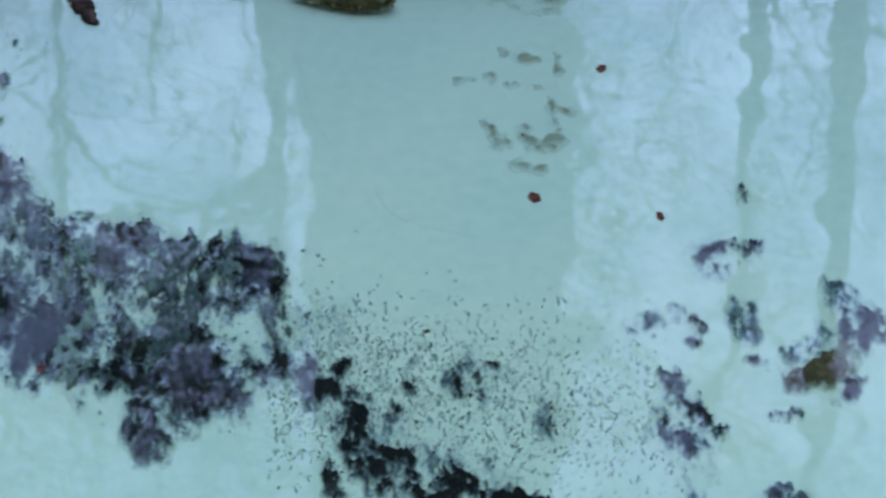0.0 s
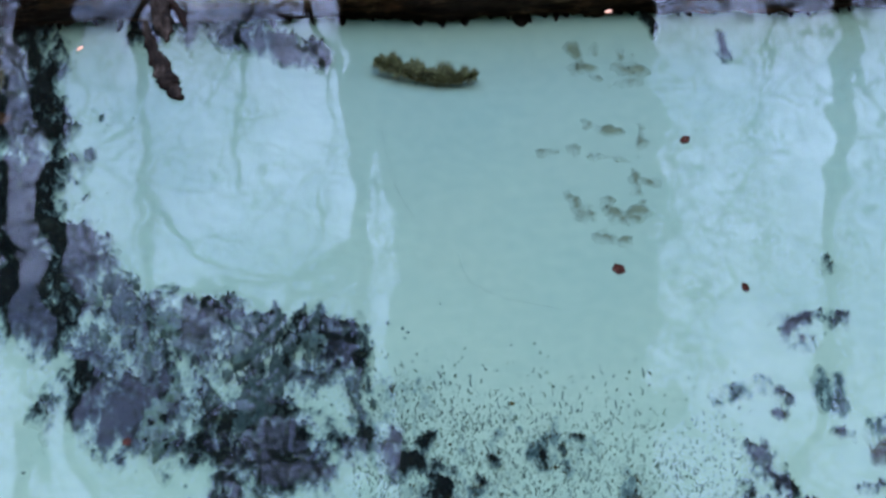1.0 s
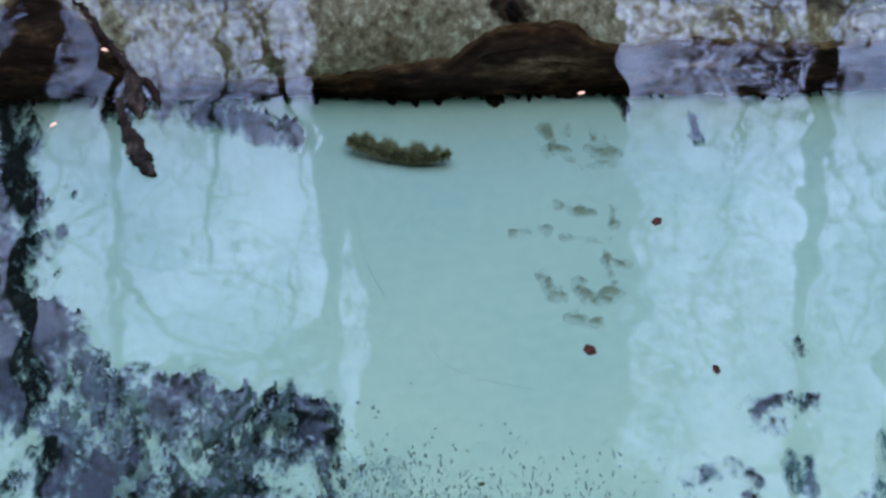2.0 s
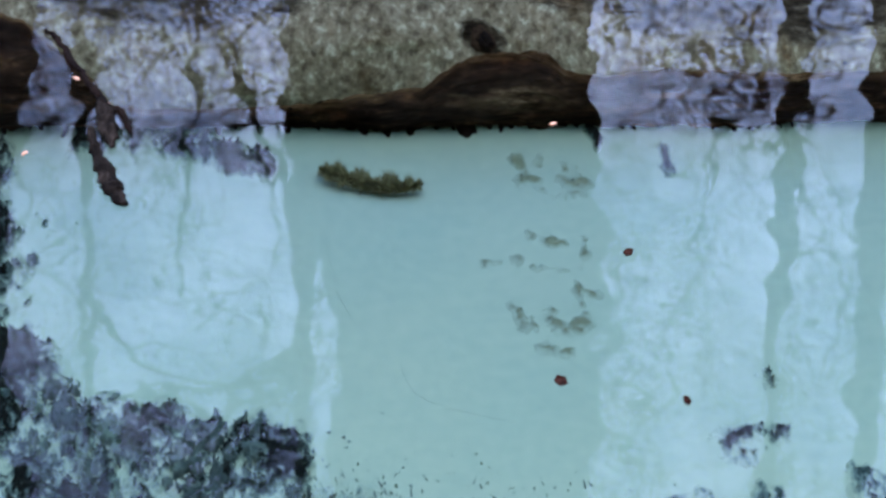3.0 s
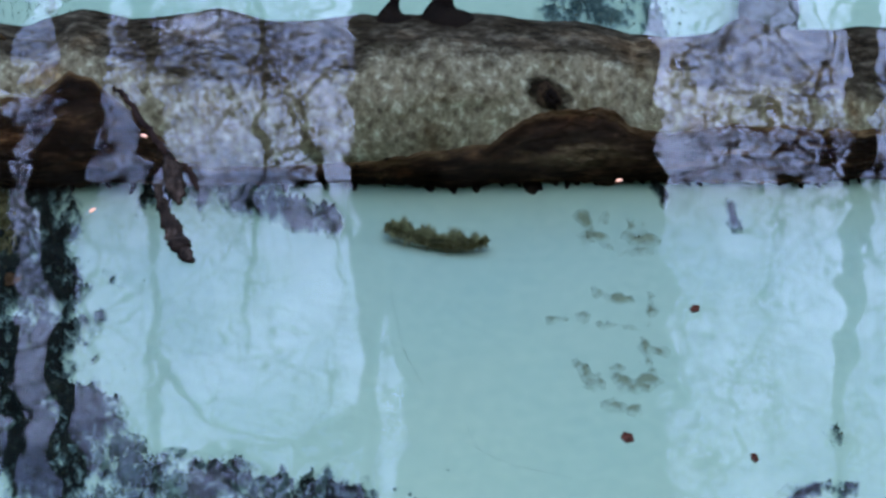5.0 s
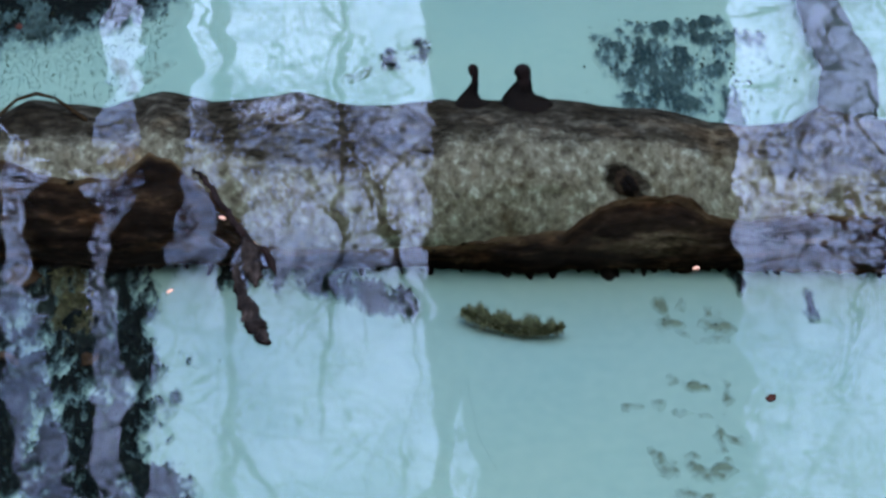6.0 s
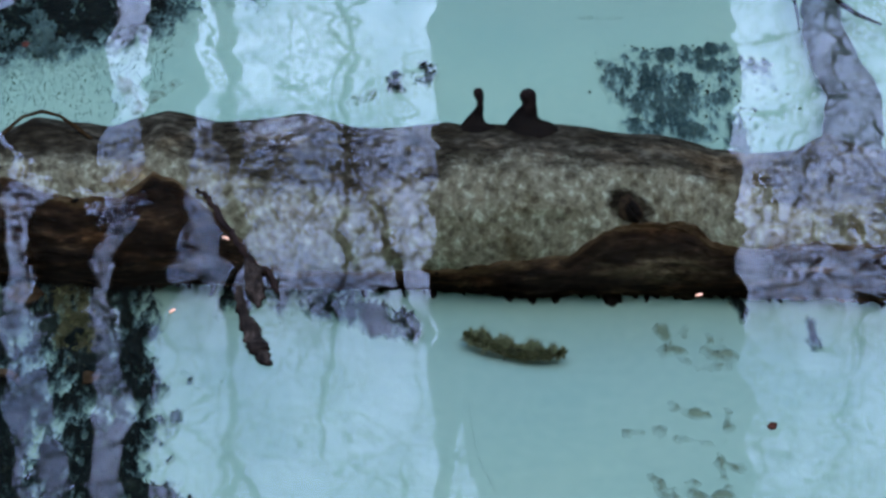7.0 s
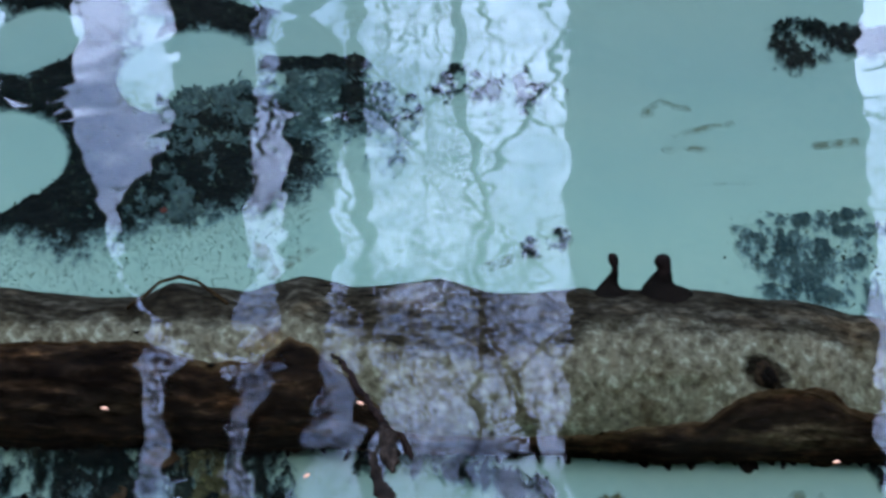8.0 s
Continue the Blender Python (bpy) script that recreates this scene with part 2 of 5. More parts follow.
OLIVE = natural("olive_brown_fibres", [(0.35, (0.014, 0.013, 0.006)), (0.6, (0.050, 0.043, 0.016)), (0.78, (0.12, 0.095, 0.030))],
                [(0.35, (0.014, 0.013, 0.007)), (0.7, (0.060, 0.050, 0.018))], 0.9, 0.004, 90, 14)
FUR = natural("pale_olive_moss", [(0.35, (0.030, 0.029, 0.013)), (0.6, (0.140, 0.132, 0.062)), (0.78, (0.26, 0.235, 0.125))],
              [(0.35, (0.060, 0.058, 0.028)), (0.7, (0.160, 0.148, 0.070))], 0.9, 0.006, 90, 24)
TEALWEED = natural("teal_feather_weed", [(0.35, (0.020, 0.036, 0.034)), (0.55, (0.070, 0.104, 0.088)), (0.72, (0.140, 0.165, 0.118))],
                   [(0.35, (0.026, 0.044, 0.042)), (0.7, (0.115, 0.150, 0.120))], 0.9, 0.006, 80, 14)
TEAL_FILM = film("teal_weed_film", [(0.38, (0.008, 0.017, 0.016)), (0.55, (0.034, 0.055, 0.046)), (0.72, (0.120, 0.138, 0.086))],
                 [(0.38, (0.010, 0.020, 0.019)), (0.7, (0.075, 0.105, 0.082))], (0.105, 0.155, 0.130), 0.35)
SPECK = natural("teal_debris", [(0.35, (0.080, 0.112, 0.094)), (0.65, (0.140, 0.180, 0.142))], [(0.4, (0.085, 0.118, 0.100)), (0.7, (0.148, 0.188, 0.148))], 0.95, 0.001, 90, 12)
FUZZ = natural("teal_fuzz", [(0.35, (0.140, 0.198, 0.162)), (0.65, (0.180, 0.238, 0.188))], [(0.4, (0.142, 0.198, 0.162)), (0.7, (0.180, 0.236, 0.186))], 0.95, 0.001, 90, 12)
GROOVE = natural("pale_groove", [(0.35, (0.160, 0.205, 0.155)), (0.65, (0.190, 0.240, 0.180))], [(0.4, (0.16, 0.21, 0.155)), (0.7, (0.19, 0.24, 0.18))], 0.95, 0.001, 90, 12)
LEAF = natural("brown_leaf", [(0.35, (0.016, 0.008, 0.004)), (0.65, (0.065, 0.034, 0.016))], [(0.4, (0.022, 0.011, 0.005)), (0.7, (0.07, 0.038, 0.018))], 0.8, 0.001, 120, 20)
STRAND = natural("algae_film", [(0.35, (0.090, 0.105, 0.066)), (0.65, (0.150, 0.175, 0.118))],
                 [(0.4, (0.100, 0.118, 0.076)), (0.7, (0.160, 0.186, 0.125))], 0.95, 0.003, 80, 9)
STRAND_FILM = film("olive_smudge", [(0.35, (0.095, 0.114, 0.070)), (0.6, (0.145, 0.164, 0.098)), (0.76, (0.22, 0.215, 0.110))],
                   [(0.4, (0.100, 0.120, 0.076)), (0.7, (0.155, 0.175, 0.105))], (0.172, 0.216, 0.155), 0.8)
islands(SPECK, (0.65, 0.65, 0.65), (1.7, 1.6, 1.45))
islands(FUZZ, (0.88, 0.91, 0.92), (1.04, 1.04, 1.03))
islands(TEALWEED, (0.5, 0.5, 0.5), (1.5, 1.5, 1.3))
islands(WEED, (0.4, 0.4, 0.4), (1.9, 1.9, 1.6))
islands(FUR, (0.45, 0.45, 0.45), (1.8, 1.75, 1.6))
islands(OLIVE, (0.35, 0.38, 0.45), (2.0, 1.8, 1.3))
islands(MOSS, (0.45, 0.45, 0.45), (1.8, 1.7, 1.5))
HUSK = natural("red_brown_husk", [(0.35, (0.020, 0.008, 0.005)), (0.65, (0.052, 0.019, 0.012))],
               [(0.4, (0.022, 0.009, 0.006)), (0.7, (0.048, 0.018, 0.012))], 0.6, 0.001, 300, 80)
SCALE = natural("orange_bud_scale", [(0.35, (0.55, 0.24, 0.12)), (0.65, (0.80, 0.42, 0.26))],
                [(0.4, (0.60, 0.28, 0.16)), (0.7, (0.80, 0.45, 0.30))], 0.4, 0.0005, 300, 80)
TRUNK = natural("tree_bark", [(0.35, (0.018, 0.015, 0.012)), (0.65, (0.070, 0.058, 0.045))],
                [(0.4, (0.022, 0.020, 0.016)), (0.7, (0.070, 0.065, 0.045))], 0.9, 0.02, 12, 2, (1, 1, 0.3))
EARTH = natural("leaf_litter", [(0.35, (0.020, 0.014, 0.008)), (0.65, (0.075, 0.050, 0.028))],
                [(0.4, (0.025, 0.020, 0.010)), (0.7, (0.060, 0.050, 0.025))], 0.95, 0.02, 14, 1.5)


def water_material():
    m, n, l = tree_of("clear_teal_water")
    n.remove(n["Principled BSDF"])
    fr = n.new("ShaderNodeFresnel")
    fr.inputs["IOR"].default_value = 1.333
    gl = n.new("ShaderNodeBsdfGlossy")
    gl.inputs["Roughness"].default_value = 0.0
    gl.inputs["Color"].default_value = (1, 1, 1, 1)
    crinkle = n.new("ShaderNodeMath")
    crinkle.operation = "MULTIPLY"
    l.new(noise_fac(n, l, 30, 3, 0.55, (1, 0.75, 1), 0.7), crinkle.inputs[0])
    l.new(ramp(n, l, noise_fac(n, l, 2.4, 2, 0.5), [(0.36, (0.15, 0.15, 0.15)), (0.62, (1, 1, 1))]), crinkle.inputs[1])
    relief = n.new("ShaderNodeBump")
    relief.inputs["Strength"].default_value = 1.0
    relief.inputs["Distance"].default_value = 0.000008
    l.new(crinkle.outputs[0], relief.inputs["Height"])
    l.new(relief.outputs["Normal"], gl.inputs["Normal"])
    tr = n.new("ShaderNodeBsdfTransparent")
    tr.inputs["Color"].default_value = (0.725, 0.785, 0.785, 1)
    mx = n.new("ShaderNodeMixShader")
    l.new(fr.outputs[0], mx.inputs[0])
    l.new(tr.outputs[0], mx.inputs[1])
    l.new(gl.outputs[0], mx.inputs[2])
    l.new(mx.outputs[0], n["Material Output"].inputs["Surface"])
    return m


WATER = water_material()


# ---- helpers of this scene ----
def link_mesh(name, verts, faces, material, parent=None, label="", smooth=True):
    me = bpy.data.meshes.new(name)
    me.from_pydata(verts, [], faces)
    me.materials.append(material)
    if smooth:
        me.polygons.foreach_set("use_smooth", [True] * len(me.polygons))
    me.update()
    ob = new(name, me)
    if parent:
        ob.parent = parent
    if label:
        tagged(ob, label)
    return ob


def hash01(ix, iy, seed):
    h = np.sin(ix * 127.1 + iy * 311.7 + seed * 74.7) * 43758.5453
    return h - np.floor(h)


def value_noise(x, y, seed=0):
    ix, iy = np.floor(x), np.floor(y)
    fx, fy = x - ix, y - iy
    fx, fy = fx * fx * (3 - 2 * fx), fy * fy * (3 - 2 * fy)
    a, b = hash01(ix, iy, seed), hash01(ix + 1, iy, seed)
    c, d = hash01(ix, iy + 1, seed), hash01(ix + 1, iy + 1, seed)
    return (a + (b - a) * fx) * (1 - fy) + (c + (d - c) * fx) * fy


def fbm(x, y, scale, seed=0, octaves=4, gain=0.55):
    total, amp, norm = 0.0, 1.0, 0.0
    for o in range(octaves):
        total = total + amp * value_noise(x * scale, y * scale, seed + o)
        norm, amp, scale = norm + amp, amp * gain, scale * 2.1
    return total / norm - 0.5


BED = -0.36  # the pond's bed


def bed_height(x, y):
    """Height of the ground: a flat silty bed, a bank in front, unseen slopes added to block sky."""
    z = BED + 0.02 * fbm(x, y, 0.9, 3) + 0.008 * fbm(x, y, 4, 9)
    edge_near = np.clip((1.7 - y) / 1.5, 0, 1)
    z = z + 1.15 * edge_near ** 1.3
    # Unseen slope behind the camera, added to cut off low sky light.
    z = z + np.clip(-0.6 - y, 0, 40) * 0.5
    z = z + np.clip((y - 7.4) / 2.0, 0, 1) * 0.6 + np.clip(y - 10, 0, 200) * 0.06
    z = z + 0.045 * np.clip((y - 3.86) / 0.12, 0, 1) * np.clip((4.5 - y) / 0.2, 0, 1)
    # Unseen slopes at both sides, added to block more of the sky.
    side = np.clip(np.abs(x) - 5.0, 0, 60)
    return z + np.minimum(side * 0.6, 22) + np.where(side > 0, 0.4 * fbm(x, y, 0.6, 5), 0)


def tube(verts, faces, points, radii, sides=6, twist=0.0):
    """A closed tapering tube along points."""
    base = len(verts)
    for k, (p, r) in enumerate(zip(points, radii)):
        a, b = points[max(k - 1, 0)], points[min(k + 1, len(points) - 1)]
        q = (Vector(b) - Vector(a)).to_track_quat("Z", "Y")
        for s in range(sides):
            w = 2 * math.pi * s / sides + twist * k
            verts.append(Vector(p) + q @ Vector((math.cos(w) * r, math.sin(w) * r, 0)))
    for k in range(len(points) - 1):
        for s in range(sides):
            i, j = base + k * sides + s, base + k * sides + (s + 1) % sides
            faces.append((i, j, j + sides, i + sides))
    faces.append(tuple(base + s for s in reversed(range(sides))))
    faces.append(tuple(base + (len(points) - 1) * sides + s for s in range(sides)))


def spread(xs, points):
    return np.interp(xs, [p[0] for p in points], [p[1] for p in points])


# ---- ground and water ----
def build_ground():
    xs = np.unique(np.concatenate([np.linspace(-300, -8, 25), np.linspace(-8, -1.8, 32), np.linspace(-1.8, 1.4, 110), np.linspace(1.4, 8, 34), np.linspace(8, 300, 25)]))
    ys = np.unique(np.concatenate([np.linspace(-40, 0, 30), np.linspace(0, 2.3, 20), np.linspace(2.3, 6.6, 140), np.linspace(6.6, 12, 24), np.linspace(12, 500, 30)]))
    gx, gy = np.meshgrid(xs, ys)
    gz = bed_height(gx, gy)
    verts = np.stack([gx.ravel(), gy.ravel(), gz.ravel()], 1).tolist()
    w = len(xs)
    faces = [(j * w + i, j * w + i + 1, (j + 1) * w + i + 1, (j + 1) * w + i) for j in range(len(ys) - 1) for i in range(w - 1)]
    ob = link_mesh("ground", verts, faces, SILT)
    ob.data.materials.append(EARTH)
    land = gz[:-1, :-1].ravel() > 0.05
    ob.data.polygons.foreach_set("material_index", land.astype(int).tolist())
    tagged(ob, "pale grey-green silt bed rising to dark leaf-littered banks, with unseen sky-blocking slopes", "ground", kind="structure")


build_ground()


def ripple_height(gx, gy, seed=5, waves=56, slope=0.0034):
    """Small crossing ripples of 2 to 24 cm, livelier in some patches than in others."""
    rnd = random.Random(seed)
    wx = gx + 0.012 * np.sin(gy * 9.3 + 1.1)
    wy = gy + 0.016 * np.sin(gx * 8.1 + 0.4)
    z = np.zeros(gx.shape)
    for n in range(waves):
        length = 0.066 * (4.2 ** rnd.random())
        k, w, ph = 2 * math.pi / length, rnd.uniform(0, math.pi), rnd.uniform(0, 6.3)
        bend = 0.9 * np.sin(wx * rnd.uniform(2, 7) + wy * rnd.uniform(2, 6) + rnd.uniform(0, 6.3))
        z = z + slope * (0.38 + 0.75 * math.sin(w)) * math.sqrt(2 / waves) / k * np.sin(k * (wx * math.cos(w) + wy * 0.75 * math.sin(w)) + ph + bend)
    for n in range(24):
        length, w = rnd.uniform(0.028, 0.055), math.pi / 2 + rnd.gauss(0, 0.9)
        k = 2 * math.pi / length
        z = z + 0.0008 * math.sqrt(2 / 24) / k * np.sin(k * (wx * math.cos(w) + wy * 0.75 * math.sin(w)) + rnd.uniform(0, 6.3) + 1.3 * np.sin(wx * rnd.uniform(4, 9) + wy * rnd.uniform(3, 8)))
    lively = (0.7 + 0.95 * value_noise(gx * 2.1 + 3, gy * 1.6, 8)) * np.clip(1.25 - 0.11 * (gy - 3.0), 0.8, 1.25) * (1 + 0.4 * np.clip((-0.35 - gx) / 0.6, 0, 1))
    swell = 0.00035 * np.sin(gx * 5.1 + 1) * np.sin(gy * 3.7)
    return z * lively + swell


def build_water():
    xs = np.concatenate([[-7, -5, -3.5, -2.5], np.arange(-2.0, 1.5, 0.0065), [2.0, 3, 4.5, 7]])
    ys = np.concatenate([[0.2, 1.2], np.arange(2.0, 6.2, 0.0065), np.linspace(6.25, 9.2, 60)])
    gx, gy = np.meshgrid(xs, ys)
    gz = ripple_height(gx, gy)
    gz[:, [0, 1, 2, 3, -4, -3, -2, -1]] = 0
    gz[[0, 1]] = 0
    w = len(xs)
    verts = np.stack([gx.ravel(), gy.ravel(), gz.ravel()], 1).tolist()
    faces = [(j * w + i, j * w + i + 1, (j + 1) * w + i + 1, (j + 1) * w + i) for j in range(len(ys) - 1) for i in range(w - 1)]
    return link_mesh("water", verts, faces, WATER)


water = build_water()
tagged(water, "clear shallow teal water reflecting bare trees and sky", "water", kind="structure")


# ---- the sunken log ----
LOG_Y, LOG_Z = 4.06, -0.195
FACE = radians(32.65)  # the way up along which the log's middle line is drawn


TOP = [(-2.1, 0.150), (-1.25, 0.150), (-1.0, 0.142), (-0.85, 0.136), (-0.79, 0.163), (-0.64, 0.153), (-0.53, 0.181), (-0.44, 0.164), (-0.36, 0.170), (-0.27, 0.181), (-0.18, 0.157), (-0.09, 0.154), (0.0, 0.167),
       (0.235, 0.165), (0.345, 0.155), (0.44, 0.144), (0.51, 0.124), (0.57, 0.118), (0.67, 0.128), (0.73, 0.156), (0.80, 0.136), (1.7, 0.12)]


def log_radius(x, deg=0.0):
    """The log's upper back edge swells and dips along it; its front is even."""
    up = 0.5 + 0.5 * math.sin(math.radians(deg))
    return 0.151 * (1 - up) + float(spread(x, TOP)) * up


def log_point(x, deg, out=0.0, rough=1.0):
    a = math.radians(deg)
    v = np.float64((deg % 360) * 0.0028)
    n = fbm(np.float64(x), v, 6.0, 11, 2) * 0.018 + fbm(np.float64(x), v, 22.0, 17, 3) * 0.008
    r = log_radius(x, deg) + rough * float(n) + out
    w = FACE + a
    return (x, LOG_Y - math.cos(w) * r, LOG_Z + math.sin(w) * r)


def log_patch(name, material, parent, x0, x1, low, high, lift, label="", steps=230, across=16, ragged=5.0, seed=1):
    """A shell of bark on the log between two edges that wander along it, with its own thickness."""
    verts, faces, keep, bare = [], [], [], []
    xs = np.linspace(x0, x1, steps)
    for i, x in enumerate(xs):
        lo = float(spread(x, low)) + ragged * 2 * float(fbm(np.float64(x), np.float64(1.3), 26, seed))
        hi = float(spread(x, high)) + ragged * 2 * float(fbm(np.float64(x), np.float64(7.7), 22, seed + 3))
        hi = max(hi, lo + 1.0)
        for j in range(across + 1):
            edge = min(j, across - j)
            out = lift * (0.0 if edge == 0 else 0.75 if edge == 1 else 1.0)
            out += 0.0 if edge == 0 else max(-0.4 * lift, 0.022 * float(fbm(np.float64(x), np.float64(j * 0.35), 30, seed + 9)))
            deg = lo + (hi - lo) * j / across
            keep.append(min(1.0, (hi - deg) / 13))
            bare.append(1.2 * math.exp(-((x - 0.39) / 0.10) ** 2 - ((deg + 42) / 12) ** 2) + 0.5 * math.exp(-((x + 0.86) / 0.05) ** 2 - ((deg + 30) / 6) ** 2))
            verts.append(log_point(x, deg, out - (0.004 if edge == 0 else 0)))
    w = across + 1
    for i in range(steps - 1):
        for j in range(across):
            faces.append((i * w + j, i * w + j + 1, (i + 1) * w + j + 1, (i + 1) * w + j))
    ob = link_mesh(name, verts, faces, material, parent, label)
    ob.data.attributes.new("inward", "FLOAT", "POINT").data.foreach_set("value", keep)
    ob.data.attributes.new("fibre", "FLOAT", "POINT").data.foreach_set("value", bare)
    return ob


def lathe(name, base, profile, material, parent, lean=(0, 0, 1), sides=14, label=""):
    verts, faces = [], []
    q = Vector(lean).to_track_quat("Z", "Y")
    pts = [Vector(base) + q @ Vector((0.004 * math.sin(h * 90), 0, h)) for r, h in profile]
    tube(verts, faces, pts, [r for r, h in profile], sides)
    return link_mesh(name, verts, faces, material, parent, label)


def build_log():
    root = tagged(new("sunken_log"), "waterlogged tree log with peeling black bark lying on silt", "log")
    verts, faces = [], []
    xs, ring = np.linspace(-2.0, 1.7, 760), 120
    for x in xs:
        for k in range(ring):
            verts.append(log_point(float(x), 360 * k / ring))
    for i in range(len(xs) - 1):
        for k in range(ring):
            a, b = i * ring + k, i * ring + (k + 1) % ring
            faces.append((a, b, b + ring, a + ring))
    faces.append(tuple(range(ring)))
    faces.append(tuple(reversed(range((len(xs) - 1) * ring, len(xs) * ring))))
    wood = link_mesh("wood", verts, faces, WOOD, root, "grey-green silt-dusted bare wood with dark crust")
    back = [(-2.6, 34), (-0.98, 33), (-0.83, 36), (-0.75, 30), (-0.64, 26), (-0.53, 36), (-0.45, 34), (-0.32, 4), (-0.15, 2), (-0.03, 14), (0.03, 30), (0.3, 31), (0.55, 30), (0.66, 4), (2.4, 0)]
    gx, gd = np.meshgrid(xs, np.arange(ring) * 360 / ring, indexing="ij")
    turn = (gd + 180) % 360 - 180
    value = np.clip(0.5 + (turn - spread(gx, back) + 22 * fbm(gx, gd * 0.0028, 9, 61, 3)) / 36, 0, 1) * (turn > -90)
    tilt_x, tilt_d = (gx - 0.345) / 0.048, (turn - 4) / 17
    value = np.maximum(value, np.clip(1.15 - ((tilt_x + 0.75 * tilt_d) ** 2 + (0.9 * tilt_d - 0.3 * tilt_x) ** 2) * 0.75, 0, 1))
    wood.data.attributes.new("crust", "FLOAT", "POINT").data.foreach_set("value", value.ravel().tolist())
    upper = [(-2.6, 10), (-1.3, 10), (-0.9, 18), (-0.82, 20), (-0.74, 5), (-0.68, -2), (-0.60, 3), (-0.54, 20), (-0.50, 16), (-0.457, 5), (-0.404, -13), (-0.37, -26), (-0.345, -50), (-0.1, -54), (0, -50),
             (0.07, -46), (0.122, -40), (0.186, -38), (0.235, -32), (0.265, -22), (0.282, -16), (0.296, -12), (0.316, -9), (0.345, -7), (0.38, -7), (0.425, -7), (0.468, -12), (0.501, -24), (0.57, -28), (0.7, -20), (0.95, -24), (2.4, -10)]
    log_patch("front_bark", BARK, root, -1.98, 1.68, [(-2.6, -92), (2.4, -92)], upper, 0.006, "black peeling bark", 640, 34)
    # Brown strip along the bark, standing in for an orange refraction outline.
    rim = [(x, d + 2.5 + 2 * math.sin(x * 17)) for x, d in upper]
    log_patch("refraction_rim", RIM, root, -1.97, 1.67, [(x, d - 6) for x, d in upper], rim, 0.0028, "brown rim imitating refracted colour along the torn bark edge", 640, 6, 5.0, 1)
    arch = [log_point(x, d, 0.004) for x, d in ((-0.86, 52), (-0.83, 58), (-0.80, 66), (-0.765, 72), (-0.73, 70), (-0.70, 60), (-0.665, 52))]
    arch_v, arch_f = [], []
    tube(arch_v, arch_f, [(x, y, z + 0.022 * math.sin(math.pi * k / 6)) for k, (x, y, z) in enumerate(arch)], [0.003, 0.004, 0.0035, 0.004, 0.003, 0.004, 0.003], 8, 0.3)
    link_mesh("root_loop", arch_v, arch_f, RIM, root, "thin brown root arching off the log")
    knot_v, knot_f, dark = [], [], []
    for j in range(11):
        for k in range(28):
            w, q = 2 * math.pi * k / 28, j / 10
            u = 0.036 * q * (1 + 0.14 * math.sin(2 * w + 1) + 0.08 * math.sin(5 * w + 2) + 0.05 * math.sin(9 * w))
            cy = u * math.sin(w)
            cx = 0.66 * u * math.cos(w) * (1 - 0.35 * math.sin(w)) - 0.35 * cy
            knot_v.append(log_point(0.345 + cx, 3 + math.degrees(cy / 0.15), 0.017 * (1 - q * q) ** 1.3 - 0.004 + 0.003 * math.sin(cx * 400) * math.sin(cy * 330) * (1 - q)))
            if j < 10:
                dark.append(int(((cx - 0.004) / 0.014) ** 2 + ((cy + 0.006) / 0.020) ** 2 < 1 + 0.4 * math.sin(7 * w + 30 * q)))
    for j in range(10):
        for k in range(28):
            knot_f.append((j * 28 + k, j * 28 + (k + 1) % 28, (j + 1) * 28 + (k + 1) % 28, (j + 1) * 28 + k))
    knot = link_mesh("knot", knot_v, knot_f, KNOT, root, "rounded brown knot, darker below")
    knot.data.materials.append(STUB)
    knot.data.polygons.foreach_set("material_index", dark)
    rnd = random.Random(14)
    sv, sf = [], []
    for _ in range(14):
        x = rnd.uniform(-1.5, 1.2)
        d = float(spread(x, upper)) + rnd.gauss(1, 5)
        r = rnd.uniform(0.003, 0.008)
        k = len(sv)
        for a in range(7):
            w = 2 * math.pi * a / 7
            q = r * rnd.uniform(0.6, 1.3)
            sv.append(log_point(x + q * 1.7 * math.cos(w), d + math.degrees(q * math.sin(w) / 0.15), 0.0035))
        sv.append(log_point(x, d, 0.0075))
        sf.extend([(k + a, k + (a + 1) % 7, k + 7) for a in range(7)])
    tagged(link_mesh("bark_scales", sv, sf, STUB, root, "small loose scales of dark bark"), kind="stuff")
    lathe("stub", log_point(0.058, 78, -0.008), [(0.060, -0.020), (0.036, 0.006), (0.020, 0.020), (0.012, 0.033), (0.0075, 0.048), (0.0068, 0.060), (0.0095, 0.070), (0.0098, 0.078), (0.006, 0.084)],
          STUB, root, (0.06, 0.3, 1), label="thin black branch stub")
    lathe("stub", log_point(0.155, 78, -0.008), [(0.080, -0.022), (0.050, 0.004), (0.032, 0.020), (0.021, 0.034), (0.0155, 0.046), (0.0140, 0.058), (0.0165, 0.066), (0.0150, 0.074), (0.008, 0.080)],
          STUB, root, (-0.02, 0.3, 1), label="thick black branch stub")
    rnd = random.Random(8)
    for k in range(64):
        x = -1.3 + 2.3 * k / 64 + rnd.uniform(-0.02, 0.02)
        r, ln = rnd.uniform(0.002, 0.008), rnd.uniform(0.004, 0.026)
        lathe("bark_flake", log_point(x, -84, 0.004), [(r, 0), (r * 1.1, ln * 0.4), (r * 0.8, ln * 0.8), (r * 0.3, ln)], STUB, root, (rnd.uniform(-0.5, 0.5), -0.75, -0.6), 6)
    lathe("bark_flake", log_point(0.315, -84, 0.002), [(0.015, 0), (0.016, 0.010), (0.014, 0.022), (0.006, 0.030)], STUB, root, (0.2, -0.75, -0.6), 8)


build_log()


